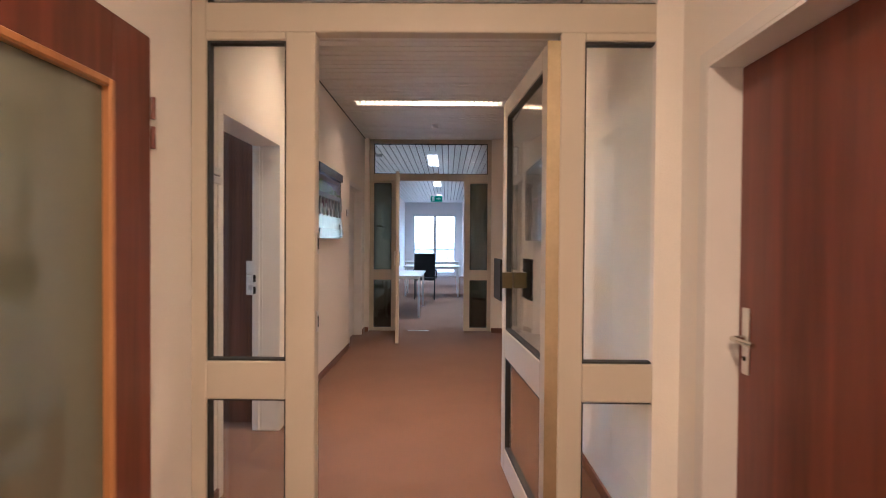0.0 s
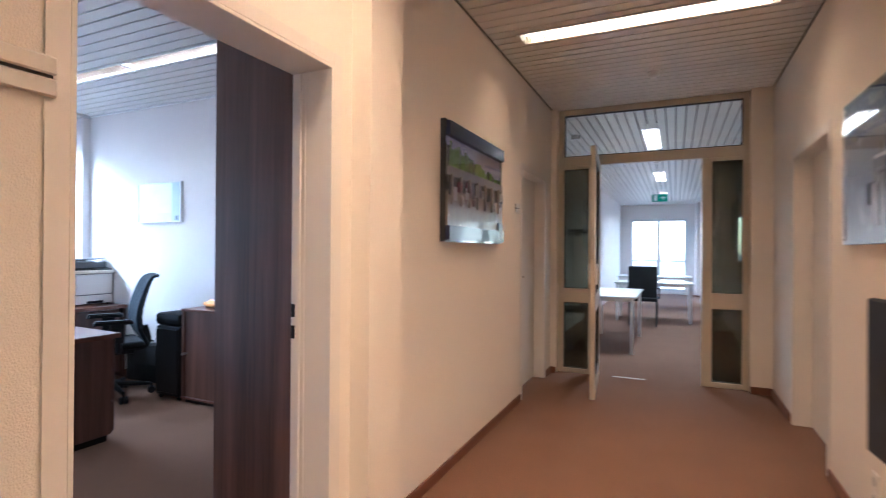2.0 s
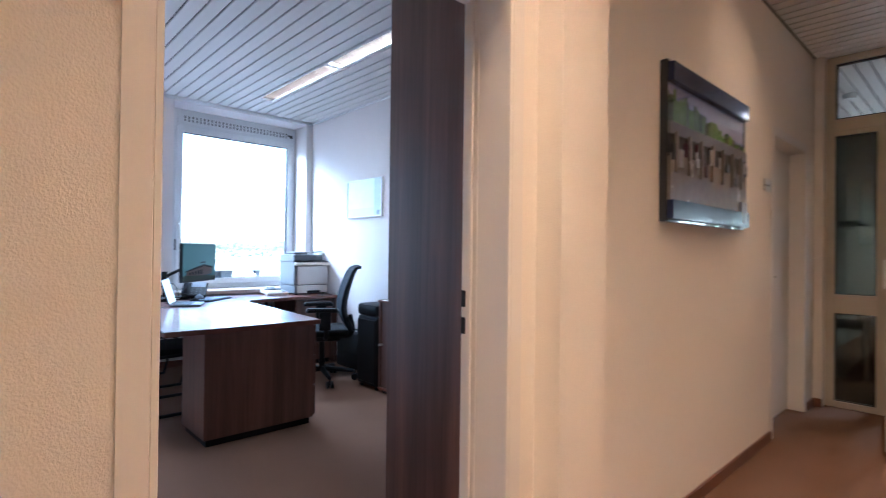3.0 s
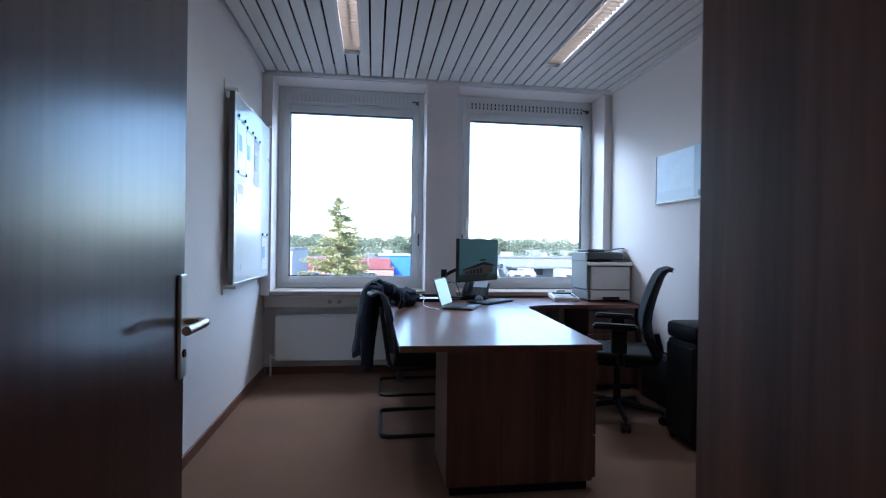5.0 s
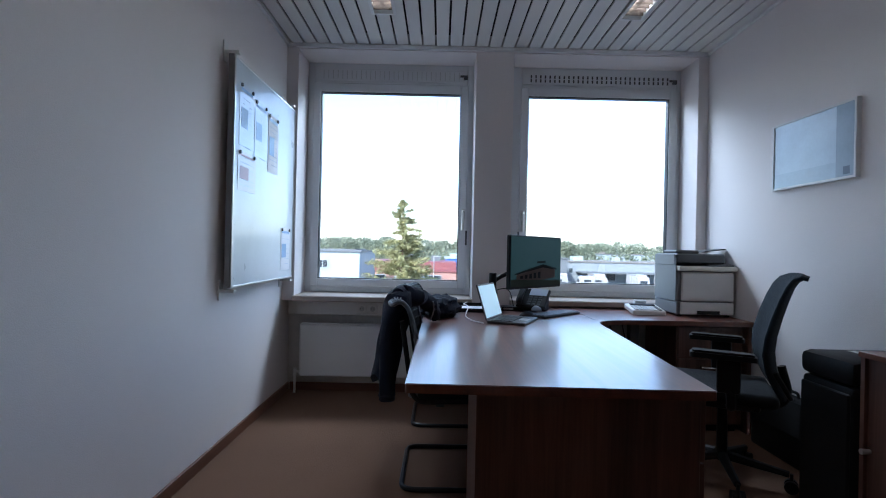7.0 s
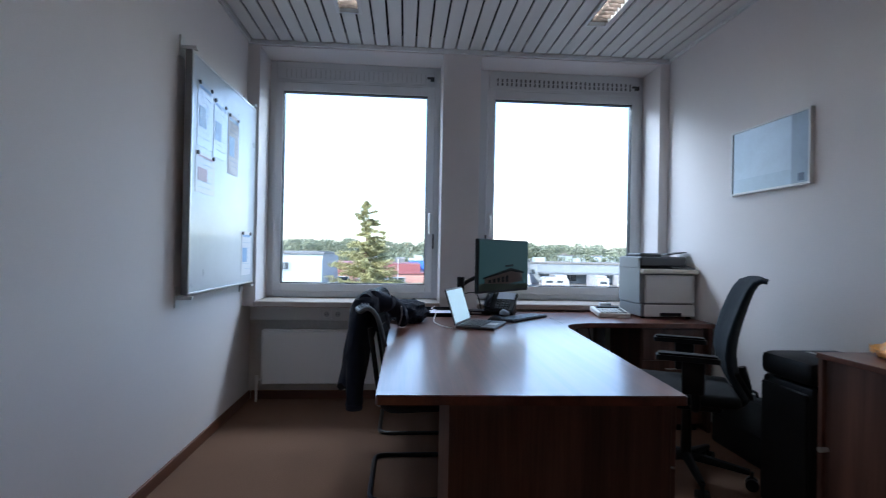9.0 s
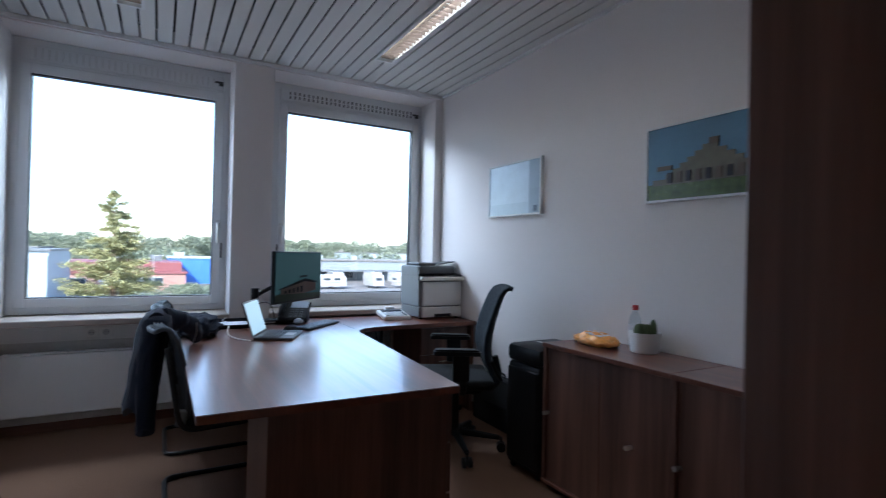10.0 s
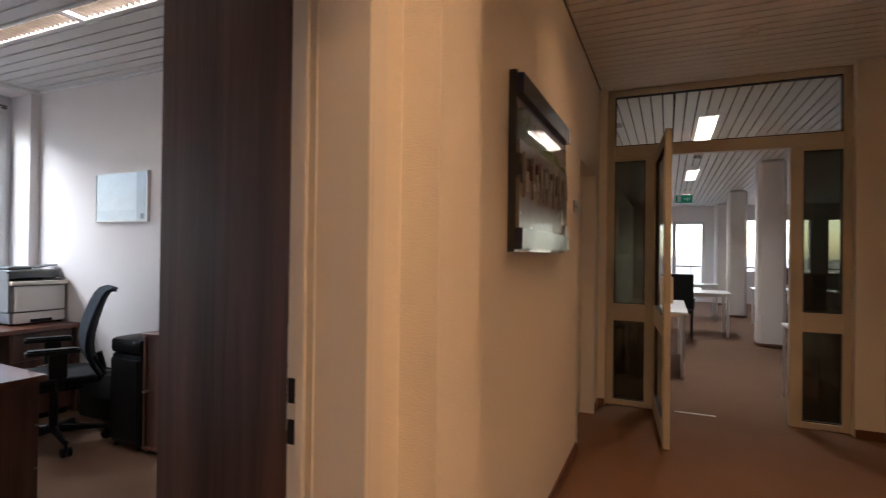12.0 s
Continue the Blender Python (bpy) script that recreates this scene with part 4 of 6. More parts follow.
CT = 0.785
for x0, x1, lab in [(-3.40, -2.61, "low walnut cabinet with sliding shutter doors"), (-2.606, -1.82, "low walnut cabinet with sliding shutter doors")]:
    cab = thing("low_cabinet", lab, "cabinet", x0, 5.03, 0, "low cabinets along the wall")
    s = Matrix.Translation((-x0, -5.03, 0))
    y0, y1 = 5.03, NW - 0.016
    part("top", turned(box(x0, y0 - 0.012, CT - 0.022, x1, y1, CT, bevel=0.002), s), WALNUT_X, cab)
    part("side_panel", turned(box(x0, y0, 0.05, x0 + 0.019, y1, CT - 0.022), s), WALNUT, cab)
    part("side_panel", turned(box(x1 - 0.019, y0, 0.05, x1, y1, CT - 0.022), s), WALNUT, cab)
    part("bottom", turned(box(x0, y0 - 0.006, 0.035, x1, y1, 0.05, bevel=0.001), s), WALNUT_X, cab)
    part("plinth", turned(box(x0 + 0.01, y0 + 0.03, 0.0, x1 - 0.01, y1 - 0.02, 0.035), s), BLACK_PLASTIC, cab, "black recessed plinth")
    part("back_panel", turned(box(x0 + 0.019, y1 - 0.01, 0.05, x1 - 0.019, y1, CT - 0.022), s), WALNUT, cab)
    mid = (x0 + x1) / 2
    for a, b, hx in [(x0 + 0.02, mid - 0.002, x0 + 0.034), (mid + 0.002, x1 - 0.02, mid + 0.19)]:
        d = part("shutter_door", turned(box(a, y0 + 0.012, 0.052, b, y0 + 0.03, CT - 0.024, bevel=0.002), s), WALNUT, cab)
        part("knob", turned(cyl((hx, y0 + 0.012, 0.41), (hx, y0 - 0.022, 0.41), 0.009, 0.011), s), ALU, d, "small satin metal knob", True)

# black floor-standing paper shredder between chair and cabinet
sh = thing("paper_shredder", "tall black paper shredder beside the cabinet", "shredder", -3.63, 5.2, 0)
s = Matrix.Translation((3.63, -5.2, 0))
part("bin", turned(box(-3.72, 5.03, 0.03, -3.43, 5.40, 0.63, bevel=0.02, seg=2), s), BLACK_PLASTIC, sh, "", True)
part("bin_door", turned(box(-3.71, 5.02, 0.06, -3.445, 5.035, 0.60, bevel=0.005), s), BLACK_STEEL, sh)
hd = part("cutting_head", turned(box(-3.725, 5.02, 0.632, -3.425, 5.40, 0.735, bevel=0.03, seg=2), s), BLACK_PLASTIC, sh, "", True)
part("feed_slot", turned(box(-3.66, 5.19, 0.734, -3.48, 5.215, 0.7365), s), GREY_PLASTIC, hd, "pale feed slot")
for x, y in [(-3.69, 5.06), (-3.46, 5.06), (-3.69, 5.36), (-3.46, 5.36)]:
    part("castor", turned(cyl((x - 0.01, y, 0.016), (x + 0.01, y, 0.016), 0.016), s), BLACK_PLASTIC, sh, "", True)

cs = thing("document_case", "low black case standing against the wall", "case", -4.27, 5.365, 0)
part("shell", box(-0.30, -0.036, 0.0, 0.30, 0.036, 0.372, bevel=0.018, seg=3), BLACK_CLOTH, cs, "", True)
part("flap", box(-0.28, -0.043, 0.17, 0.28, -0.0365, 0.36, bevel=0.003), BLACK_CLOTH, cs, "", True)
part("handle", tube([(-0.07, 0, 0.368), (-0.06, 0, 0.398), (0.06, 0, 0.398), (0.07, 0, 0.368)], 0.008), BLACK_PLASTIC, cs, "", True)

# ---- radiator, duct and wall below the windows ----
rad = thing("radiator", "white flat panel radiator under the window", "radiator", WW - 0.10, 3.0, 0.135)
part("panel", box(-0.02, -0.68, 0.0, 0.02, 0.85, 0.40, bevel=0.008, seg=2), WHITE_METAL, rad)
part("grille", box(-0.022, -0.672, 0.402, 0.018, 0.842, 0.412), WHITE_METAL, rad)
part("side_cover", box(-0.04, -0.69, 0.01, 0.0, -0.681, 0.40), WHITE_METAL, rad)
part("valve", turned(cyl((0, -0.72, 0.0), (0, -0.72, 0.06), 0.014), Matrix.Identity(4)), WHITE_METAL, rad, "", True)
part("supply_pipe", tube([(0, -0.68, 0.03), (0, -0.72, 0.03), (0, -0.72, -0.14)], 0.009), WHITE_METAL, rad, "", True)
dc = thing("cable_duct", "white cable duct with sockets below the sill", "cable duct", WW - 0.148, 3.0, 0.61)
part("duct", box(-0.03, -0.79, 0.0, 0.02, 2.40, 0.105, bevel=0.004), WHITE_PLASTIC, dc)
for i in range(2):
    sk = part("socket", box(0.021, -0.25 + 0.085 * i, 0.014, 0.028, -0.17 + 0.085 * i, 0.09, bevel=0.004), WHITE_PLASTIC, dc)
    part("socket_well", cyl((0.0275, -0.21 + 0.085 * i, 0.052), (0.0295, -0.21 + 0.085 * i, 0.052), 0.021), GREY_PLASTIC, sk)
    for k in (-0.009, 0.009):
        part("contact_hole", cyl((0.0294, -0.21 + 0.085 * i + k, 0.052), (0.0300, -0.21 + 0.085 * i + k, 0.052), 0.0035, n=8), BLACK_PLASTIC, sk)

# ---- whiteboard ----
wb = thing("whiteboard", "framed whiteboard with papers held by magnets", "whiteboard", -4.75, SW, 1.5)
x0, x1, z0, z1, yb = -5.30, -4.20, 0.92, 2.16, 0.075
s = Matrix.Translation((4.75, 0, -1.5))
# white enamel; the sky's blue reflection is put into the base colour
BOARD = surface("sky_tinted_enamel", (0.62, 0.67, 0.72), 0.3, 0, 0.12, 5, 0.03, 60, 0.0, coat=0.35)
part("board", turned(box(x0, yb - 0.02, z0, x1, yb - 0.004, z1), s), BOARD, wb, "glossy smudged writing surface")
for r in [(x0 - 0.012, z0 - 0.012, x0, z1 + 0.012), (x1, z0 - 0.012, x1 + 0.012, z1 + 0.012), (x0, z0 - 0.012, x1, z0), (x0, z1, x1, z1 + 0.012)]:
    part("frame", turned(box(r[0], yb - 0.028, r[1], r[2], yb, r[3], bevel=0.002), s), ALU, wb, "aluminium frame")
for x in (x0 + 0.05, x1 - 0.02):
    for z in (z0 - 0.03, z1 + 0.03):
        br = part("bracket", turned(boxes((x - 0.025, 0.0005, z - 0.05, x + 0.025, 0.008, z + 0.06), (x - 0.018, 0.008, z - 0.008, x + 0.018, yb + 0.01, z + 0.008)), s), WHITE_PLASTIC, wb, "white wall bracket")
EDGE_GREY = surface("board_edge_grey", (0.20, 0.20, 0.205), 0.4, 0.3)
part("edge_strip", turned(box(x1 + 0.0125, yb - 0.036, z0 - 0.012, x1 + 0.02, yb - 0.004, z1 + 0.012, bevel=0.002), s), EDGE_GREY, wb, "dark grey side edge")
PAPER = surface("white_paper", (0.78, 0.79, 0.82), 0.8, 0, 0.03, 6, 0.02, 200, 0.02)
PAPER_BLUE = surface("bluish_paper", (0.60, 0.68, 0.80), 0.3, 0, 0.10, 6, 0.02, 200, 0.02, coat=0.8)
PAPER_PINK = surface("faded_note_paper", (0.66, 0.64, 0.72), 0.35, 0, 0.05, 6, 0.02, 200, 0.02, coat=0.5)
SLEEVE = surface("print_grey", (0.60, 0.66, 0.76), 0.8)
BLACKM = surface("magnet_black", (0.01, 0.01, 0.01), 0.4)

PRINT_BLUE = surface("print_mid_blue", (0.25, 0.42, 0.66), 0.4, 0, 0.25, 20, 0.05, 200, 0)
PRINT_ROSE = surface("print_rose", (0.55, 0.36, 0.44), 0.4, 0, 0.2, 20, 0.05, 200, 0)


def note(x0, x1, z0, z1, m, label, lines, m2=None):
    """A sheet on the board, with bars for its lines of writing and a magnet at its top."""
    ob = thing("paper_note", label, "paper", (x0 + x1) / 2, SW + yb - 0.0028, z0, "papers on the whiteboard")
    w, h = (x1 - x0) / 2, z1 - z0
    m2 = m2 or PRINT_BLUE
    part("sheet", box(-w, -0.0006, 0, w, 0.0006, h), m, ob)
    for i in range(lines):
        z = h * (0.86 - 0.72 * i / max(1, lines - 1))
        part("print_line", box(-w * 0.8, 0.0008, z, w * (0.75 if i % 3 else 0.3), 0.0014, z + h * 0.012), SLEEVE, ob)
    part("print_block", box(-w * 0.8, 0.0008, h * 0.88, w * 0.8, 0.0015, h * 0.93), m2, ob, "coloured heading bar")
    part("print_block", box(-w * 0.15, 0.0008, h * 0.30, w * 0.78, 0.0016, h * 0.62), m2, ob, "coloured printed panel")
    for k in (-0.8, 0.8):
        part("magnet", cyl((w * k, 0.0008, h * 0.96), (w * k, 0.008, h * 0.96), 0.011, n=12), BLACKM, ob, "small black magnet")


note(-4.47, -4.26, 1.70, 2.05, PAPER_BLUE, "blue printed sheet on the whiteboard", 9)
note(-4.70, -4.49, 1.68, 2.02, PAPER_BLUE, "blue printed sheet on the whiteboard", 9)
note(-4.93, -4.73, 1.62, 2.00, PAPER, "white printed sheet on the whiteboard", 10)
note(-4.52, -4.25, 1.45, 1.67, PAPER_PINK, "faded note sheet on the whiteboard", 6, PRINT_ROSE)
note(-5.24, -5.03, 0.97, 1.27, PAPER, "white printed sheet low on the whiteboard", 7)

# ---- pictures ----
def picture(name, label, axis, wall, sgn, u0, u1, z0, z1, frame_mat, t, bg):
    """A flat framed print on a wall; returns it and a function that lays flat shapes on it."""
    ob = thing(name, label, "picture", *((wall, (u0 + u1) / 2) if axis == "x" else ((u0 + u1) / 2, wall)), z0)
    w, h = (u1 - u0) / 2, z1 - z0

    def put(nm, a, b, c, d, n0, n1, m, parent=ob, lab=""):
        r = (sgn * n0, a, c, sgn * n1, b, d) if axis == "x" else (a, sgn * n0, c, b, sgn * n1, d)
        return part(nm, box(*r), m, parent, lab)

    e = 0.012
    for r in [(-w, -w + e, 0, h), (w - e, w, 0, h), (-w + e, w - e, 0, e), (-w + e, w - e, h - e, h)]:
        put("frame", *r, 0.001, t, frame_mat)
    sheet = put("print", -w + e, w - e, e, h - e, 0.001, t - 0.006, bg)
    count = [0]

    def shape(a, b, c, d, m, lab=""):
        """a..b across and c..d up, as shares of the picture."""
        count[0] += 1
        n = t - 0.006 + 0.0004 * count[0]
        put("printed_shape", -w + e + 2 * (w - e) * a, -w + e + 2 * (w - e) * b, e + (h - 2 * e) * c, e + (h - 2 * e) * d, t - 0.0059, n, m, sheet, lab)

    return ob, shape


def gloss(name, colour, rough=0.12, vary=0.15, scale=9):
    return surface(name, colour, rough + 0.1, 0, vary, scale, 0.05, 60, 0, coat=0.15)


P_GLARE, P_SKY2 = gloss("print_pale_glare", (0.62, 0.72, 0.80), 0.1), gloss("print_blue_sky", (0.15, 0.28, 0.40), 0.12)
P_HILL, P_GREEN, P_DARK = gloss("print_hill", (0.17, 0.16, 0.12), 0.15, 0.5, 14), gloss("print_green", (0.11, 0.20, 0.03), 0.15, 0.6, 30), gloss("print_dark", (0.03, 0.032, 0.04), 0.1, 0.5, 20)
P_NAVY, P_GREY = gloss("print_navy", (0.012, 0.018, 0.06)), gloss("print_grey_street", (0.30, 0.30, 0.30), 0.1, 0.3, 12)
P_LILAC, P_WHITE = gloss("print_lilac_sky", (0.40, 0.38, 0.60)), gloss("print_white", (0.75, 0.75, 0.76))

# pale blues here are the picture glass's reflection, put into the print colours
ob, sp = picture("framed_picture", "small framed print paled by a reflection put into its colours", "y", NW, -1, -4.52, -3.897, 1.537, 1.928, WHITE_METAL, 0.025, P_GLARE)
sp(0.0, 1.0, 0.0, 0.22, gloss("print_low_glare", (0.55, 0.66, 0.74)))
sp(0.80, 1.0, 0.0, 1.0, gloss("print_slate_column", (0.40, 0.48, 0.57)))
sp(0.88, 0.95, 0.03, 0.14, gloss("print_slate_mark", (0.17, 0.21, 0.27)))
ob, sp = picture("framed_picture", "framed print of a building on a hill under blue sky", "y", NW, -1, -3.06, -2.43, 1.54, 1.93, WHITE_METAL, 0.025, P_SKY2)
sp(0.0, 1.0, 0.0, 0.22, gloss("print_meadow", (0.10, 0.14, 0.045), 0.15, 0.7, 30))
for i in range(14):
    a = 0.05 + 0.065 * i
    top = 0.28 + 0.42 * max(0, 1 - abs(i - 7.5) / 6.5)
    sp(a, a + 0.067, 0.2, top, P_HILL)
P_MUD = gloss("print_dull_wall", (0.15, 0.125, 0.095))
sp(0.56, 0.64, 0.66, 0.74, P_MUD)
sp(0.10, 0.24, 0.40, 0.46, P_MUD)
for i in range(8):
    sp(0.20 + 0.085 * i, 0.245 + 0.085 * i, 0.22, 0.36, P_MUD if i % 2 else P_DARK)


P_PANEL, P_FLOOR, P_DUSK = gloss("print_pale_panel", (0.25, 0.24, 0.24), 0.15, 0.4, 9), gloss("print_tan_floor", (0.20, 0.175, 0.155), 0.15, 0.35, 12), gloss("print_dusk_blue", (0.10, 0.12, 0.25), 0.15, 0.6, 7)
P_GROVE, P_EAVES, P_WINE = gloss("print_deep_green", (0.045, 0.085, 0.012), 0.15, 0.6, 30), gloss("print_grey_eaves", (0.16, 0.155, 0.165), 0.15, 0.2, 9), gloss("print_wine", (0.10, 0.035, 0.05), 0.15, 0.4, 20)
ACRYLIC = glazing("clear_acrylic", (0.97, 0.98, 0.98))
P_MIST = gloss("print_misty_grey", (0.28, 0.30, 0.34), 0.15, 0.5, 6)


def mounted_print(label, wall, sgn, u0, u1, z0, z1, dusk):
    """Frameless photograph behind acrylic, held by four studs: a street under trees, or a misty one under a dusk sky."""
    ob, sp = picture("wall_picture", label, "x", wall, sgn, u0, u1, z0, z1, P_DARK if not dusk else P_MIST, 0.03, P_GREY)
    rng = random.Random(5)
    if dusk:
        sp(0, 1, 0.0, 0.72, P_MIST)
        sp(0, 1, 0.72, 1, P_DUSK)
        for i in range(16):
            a, c = rng.uniform(0, 0.8), rng.uniform(0.74, 0.95)
            sp(a, a + rng.uniform(0.06, 0.2), c, c + rng.uniform(0.02, 0.05), P_MIST)
        for i in range(14):
            a, c = rng.uniform(0.05, 0.6), rng.uniform(0.05, 0.4)
            sp(a, a + rng.uniform(0.02, 0.09), c, c + rng.uniform(0.1, 0.28), P_DARK if i % 2 else P_GREY)
        sp(0.0, 0.55, 0.52, 0.54, P_WHITE)
        sp(0.0, 0.50, 0.42, 0.43, P_PANEL)
    else:
        sp(0, 1, 0.60, 0.88, P_LILAC)
        for i in range(44):
            a = i / 44
            sp(a, min(1, a + 1 / 40), 0.62 - 0.06 * a, 0.87 - 0.22 * a - 0.07 * rng.random(), P_GREEN if rng.random() < 0.7 else P_GROVE)
        sp(0, 1, 0.545, 0.625, P_EAVES)
        sp(0, 1, 0.40, 0.545, P_DARK)
        sp(0, 1, 0.12, 0.42, P_FLOOR)
        for i in range(26):
            a = rng.uniform(0, 0.95)
            c = rng.uniform(0.30, 0.44)
            sp(a, a + rng.uniform(0.015, 0.05), c, c + rng.uniform(0.05, 0.13), (P_DARK, P_GREY, P_WINE)[i % 3])
        for i in range(7):
            a = 0.04 + 0.14 * i
            sp(a, a + 0.018, 0.30, 0.56, P_FLOOR)
        sp(0, 1, 0.88, 1, P_NAVY)
        sp(0, 1, 0.0, 0.12, P_NAVY)
        sp(0.88, 0.97, 0.025, 0.20, P_MIST)
    pane = part("acrylic_cover", box(sgn * 0.034, (u0 - u1) / 2 + 0.002, 0.002, sgn * 0.037, (u1 - u0) / 2 - 0.002, z1 - z0 - 0.002), ACRYLIC, ob, "clear glossy acrylic sheet")
    pane.visible_shadow = False
    for y in (u0 + 0.03, u1 - 0.03):
        for z in (0.03, z1 - z0 - 0.03):
            part("stud", cyl((sgn * 0.029, y - (u0 + u1) / 2, z), (sgn * 0.040, y - (u0 + u1) / 2, z), 0.009), ALU, ob, "aluminium stud", True)


mounted_print("large street photograph under green trees on the wall", CL, 1, 4.66, 5.67, 1.335, 2.03, False)
mounted_print("large misty grey photograph under a dusk-blue sky", CR, -1, 4.25, 5.25, 1.325, 2.02, True)

# ---- signs, switches, detectors in the corridor ----
for x, y, z in [(CX, 2.622, 1.63), (CL, 6.19, 1.64)]:
    sg = thing("door_sign", "brushed aluminium door sign in two strips", "sign", x, y, z, "door signs")
    part("backplate", box(0.0005, -0.060, -0.038, 0.005, 0.060, 0.038, bevel=0.002), DARK_PLASTIC, sg)
    for k in (-1, 1):
        part("strip", box(0.005, -0.064, k * 0.0225 - 0.019, 0.013, 0.064, k * 0.0225 + 0.019, bevel=0.004), ALU, sg, "curved aluminium strip")

sd = thing("smoke_detector", "white smoke detector on the corridor ceiling", "smoke detector", 0.18, 6.6, CZ)
part("base", lathe([(0.05, -0.001), (0.055, -0.02), (0.05, -0.03)][::-1], 0, 0), WHITE_PLASTIC, sd, "", True)
part("sensor", lathe([(0.04, -0.03), (0.045, -0.05), (0.03, -0.062)][::-1], 0, 0), WHITE_PLASTIC, sd, "", True)
fa = thing("fire_alarm_sounder", "red alarm sounder on the corridor ceiling", "alarm", 1.06, 5.49, CZ)
part("base", lathe([(0.05, -0.001), (0.055, -0.018)][::-1], 0, 0), WHITE_PLASTIC, fa, "", True)
part("sounder", lathe([(0.05, -0.018), (0.056, -0.04), (0.044, -0.065), (0.02, -0.072)][::-1], 0, 0), surface("red_plastic", (0.55, 0.03, 0.025), 0.35), fa, "bright red body", True)

sp0 = thing("light_switch", "white double plate with switch and socket on wood", "switch", -1.04, 3.71, 0.975)
part("switch_plate", box(-0.035, -0.012, 0.098, 0.035, -0.0005, 0.19, bevel=0.003), WHITE_PLASTIC, sp0)
part("rocker", box(-0.027, -0.017, 0.108, 0.027, -0.0125, 0.18, bevel=0.002), WHITE_PLASTIC, sp0)
pl = part("socket_plate", box(-0.035, -0.012, -0.05, 0.035, -0.0005, 0.094, bevel=0.003), WHITE_PLASTIC, sp0)
part("flap", box(-0.027, -0.016, 0.035, 0.027, -0.0125, 0.085, bevel=0.002), WHITE_PLASTIC, pl)
part("socket_well", cyl((0, -0.0135, 0.003), (0, -0.012, 0.003), 0.02), GREY_PLASTIC, pl)

for z in (1.05, 0.968):
    st = tagged(part("strike_plate", box(-0.989, DY1 - 0.0155, z - 0.025, -0.971, DY1 - 0.0125, z + 0.025, bevel=0.001), BLACK_STEEL), "small dark strike opening in the door jamb", "strike plate")

ws = thing("wall_socket", "white double wall socket low on the corridor wall", "socket", CR, 4.87, 0.25)
for z in (-0.04, 0.04):
    sk = part("socket_plate", box(-0.011, -0.04, z - 0.039, -0.0005, 0.04, z + 0.039, bevel=0.003), WHITE_PLASTIC, ws)
    part("socket_well", cyl((-0.0125, 0, z), (-0.0105, 0, z), 0.021), GREY_PLASTIC, sk)
hk = thing("coat_rack", "black coat rack with long sloping prongs on the white wall", "coat rack", -2.46, SW, 1.575)
part("plate", box(-0.15, 0.0005, -0.03, 0.15, 0.012, 0.03, bevel=0.003), BLACK_STEEL, hk)
for x in (-0.085, 0.0, 0.085):
    pr = part("prong", tube([(x, 0.008, 0.005), (x, 0.10, -0.05), (x, 0.195, -0.115)], 0.0075), BLACK_STEEL, hk, "", True)
    part("tip", cyl((x, 0.19, -0.112), (x, 0.201, -0.1195), 0.0085, n=12), BLACK_STEEL, pr, "", True)

# ---- things on the desk ----
SCREEN_MAT = glow("monitor_screen_teal", (0.016, 0.038, 0.040), 0.17)
SCREEN_MAT.node_tree.nodes["Principled BSDF"].inputs["Specular IOR Level"].default_value = 0.12
mon = thing("monitor", "black flat monitor on a desk arm showing a building", "monitor", -4.89, 4.04, DZ)
mon.rotation_euler = (0, 0, radians(135))
s = Matrix.Identity(4)
part("casing", box(-0.30, -0.018, 0.175, 0.30, 0.012, 0.525, bevel=0.005), BLACK_PLASTIC, mon)
part("back_bulge", box(-0.18, 0.012, 0.22, 0.18, 0.04, 0.46, bevel=0.012), BLACK_PLASTIC, mon)
scr = part("screen", box(-0.291, -0.0195, 0.19, 0.291, -0.0185, 0.516), SCREEN_MAT, mon, "dim teal picture of a flat-roofed building")
SCR_DARK = gloss("monitor_dark_roof", (0.006, 0.006, 0.007), 0.5)
SCR_BROWN = gloss("monitor_brown_wall", (0.10, 0.068, 0.055), 0.5)
SCR_LAWN = gloss("monitor_lawn", (0.035, 0.045, 0.03), 0.5)
for m in (SCR_DARK, SCR_BROWN, SCR_LAWN):
    m.node_tree.nodes["Principled BSDF"].inputs["Specular IOR Level"].default_value = 0.1
    m.node_tree.nodes["Principled BSDF"].inputs["Coat Weight"].default_value = 0.0
def screen_shape(pts, m, n):
    """A flat shape of the shown picture, n steps proud of the glass."""
    bm = bmesh.new()
    y0 = -0.0196 - 0.0003 * n
    lo, hi = [bm.verts.new((x, y0 + 0.0002, z)) for x, z in pts], [bm.verts.new((x, y0, z)) for x, z in pts]
    bm.faces.new(lo), bm.faces.new(hi[::-1])
    for i in range(len(pts)):
        j = (i + 1) % len(pts)
        bm.faces.new((lo[i], lo[j], hi[j], hi[i]))
    bmesh.ops.recalc_face_normals(bm, faces=bm.faces)
    part("shown_shape", bm, m, scr)


screen_shape([(-0.291, 0.19), (0.291, 0.19), (0.291, 0.222), (0.0, 0.232), (-0.291, 0.238)], SCR_LAWN, 1)
screen_shape([(-0.23, 0.238), (0.05, 0.229), (0.22, 0.244), (0.22, 0.30), (0.07, 0.318), (-0.23, 0.268)], SCR_BROWN, 2)
screen_shape([(-0.25, 0.266), (0.07, 0.314), (0.24, 0.296), (0.24, 0.308), (0.07, 0.336), (-0.25, 0.275)], SCR_DARK, 3)
for i in range(5):
    x = -0.19 + 0.05 * i
    screen_shape([(x, 0.242), (x + 0.03, 0.241), (x + 0.03, 0.262 + 0.006 * i), (x, 0.258 + 0.006 * i)], SCR_DARK, 4)
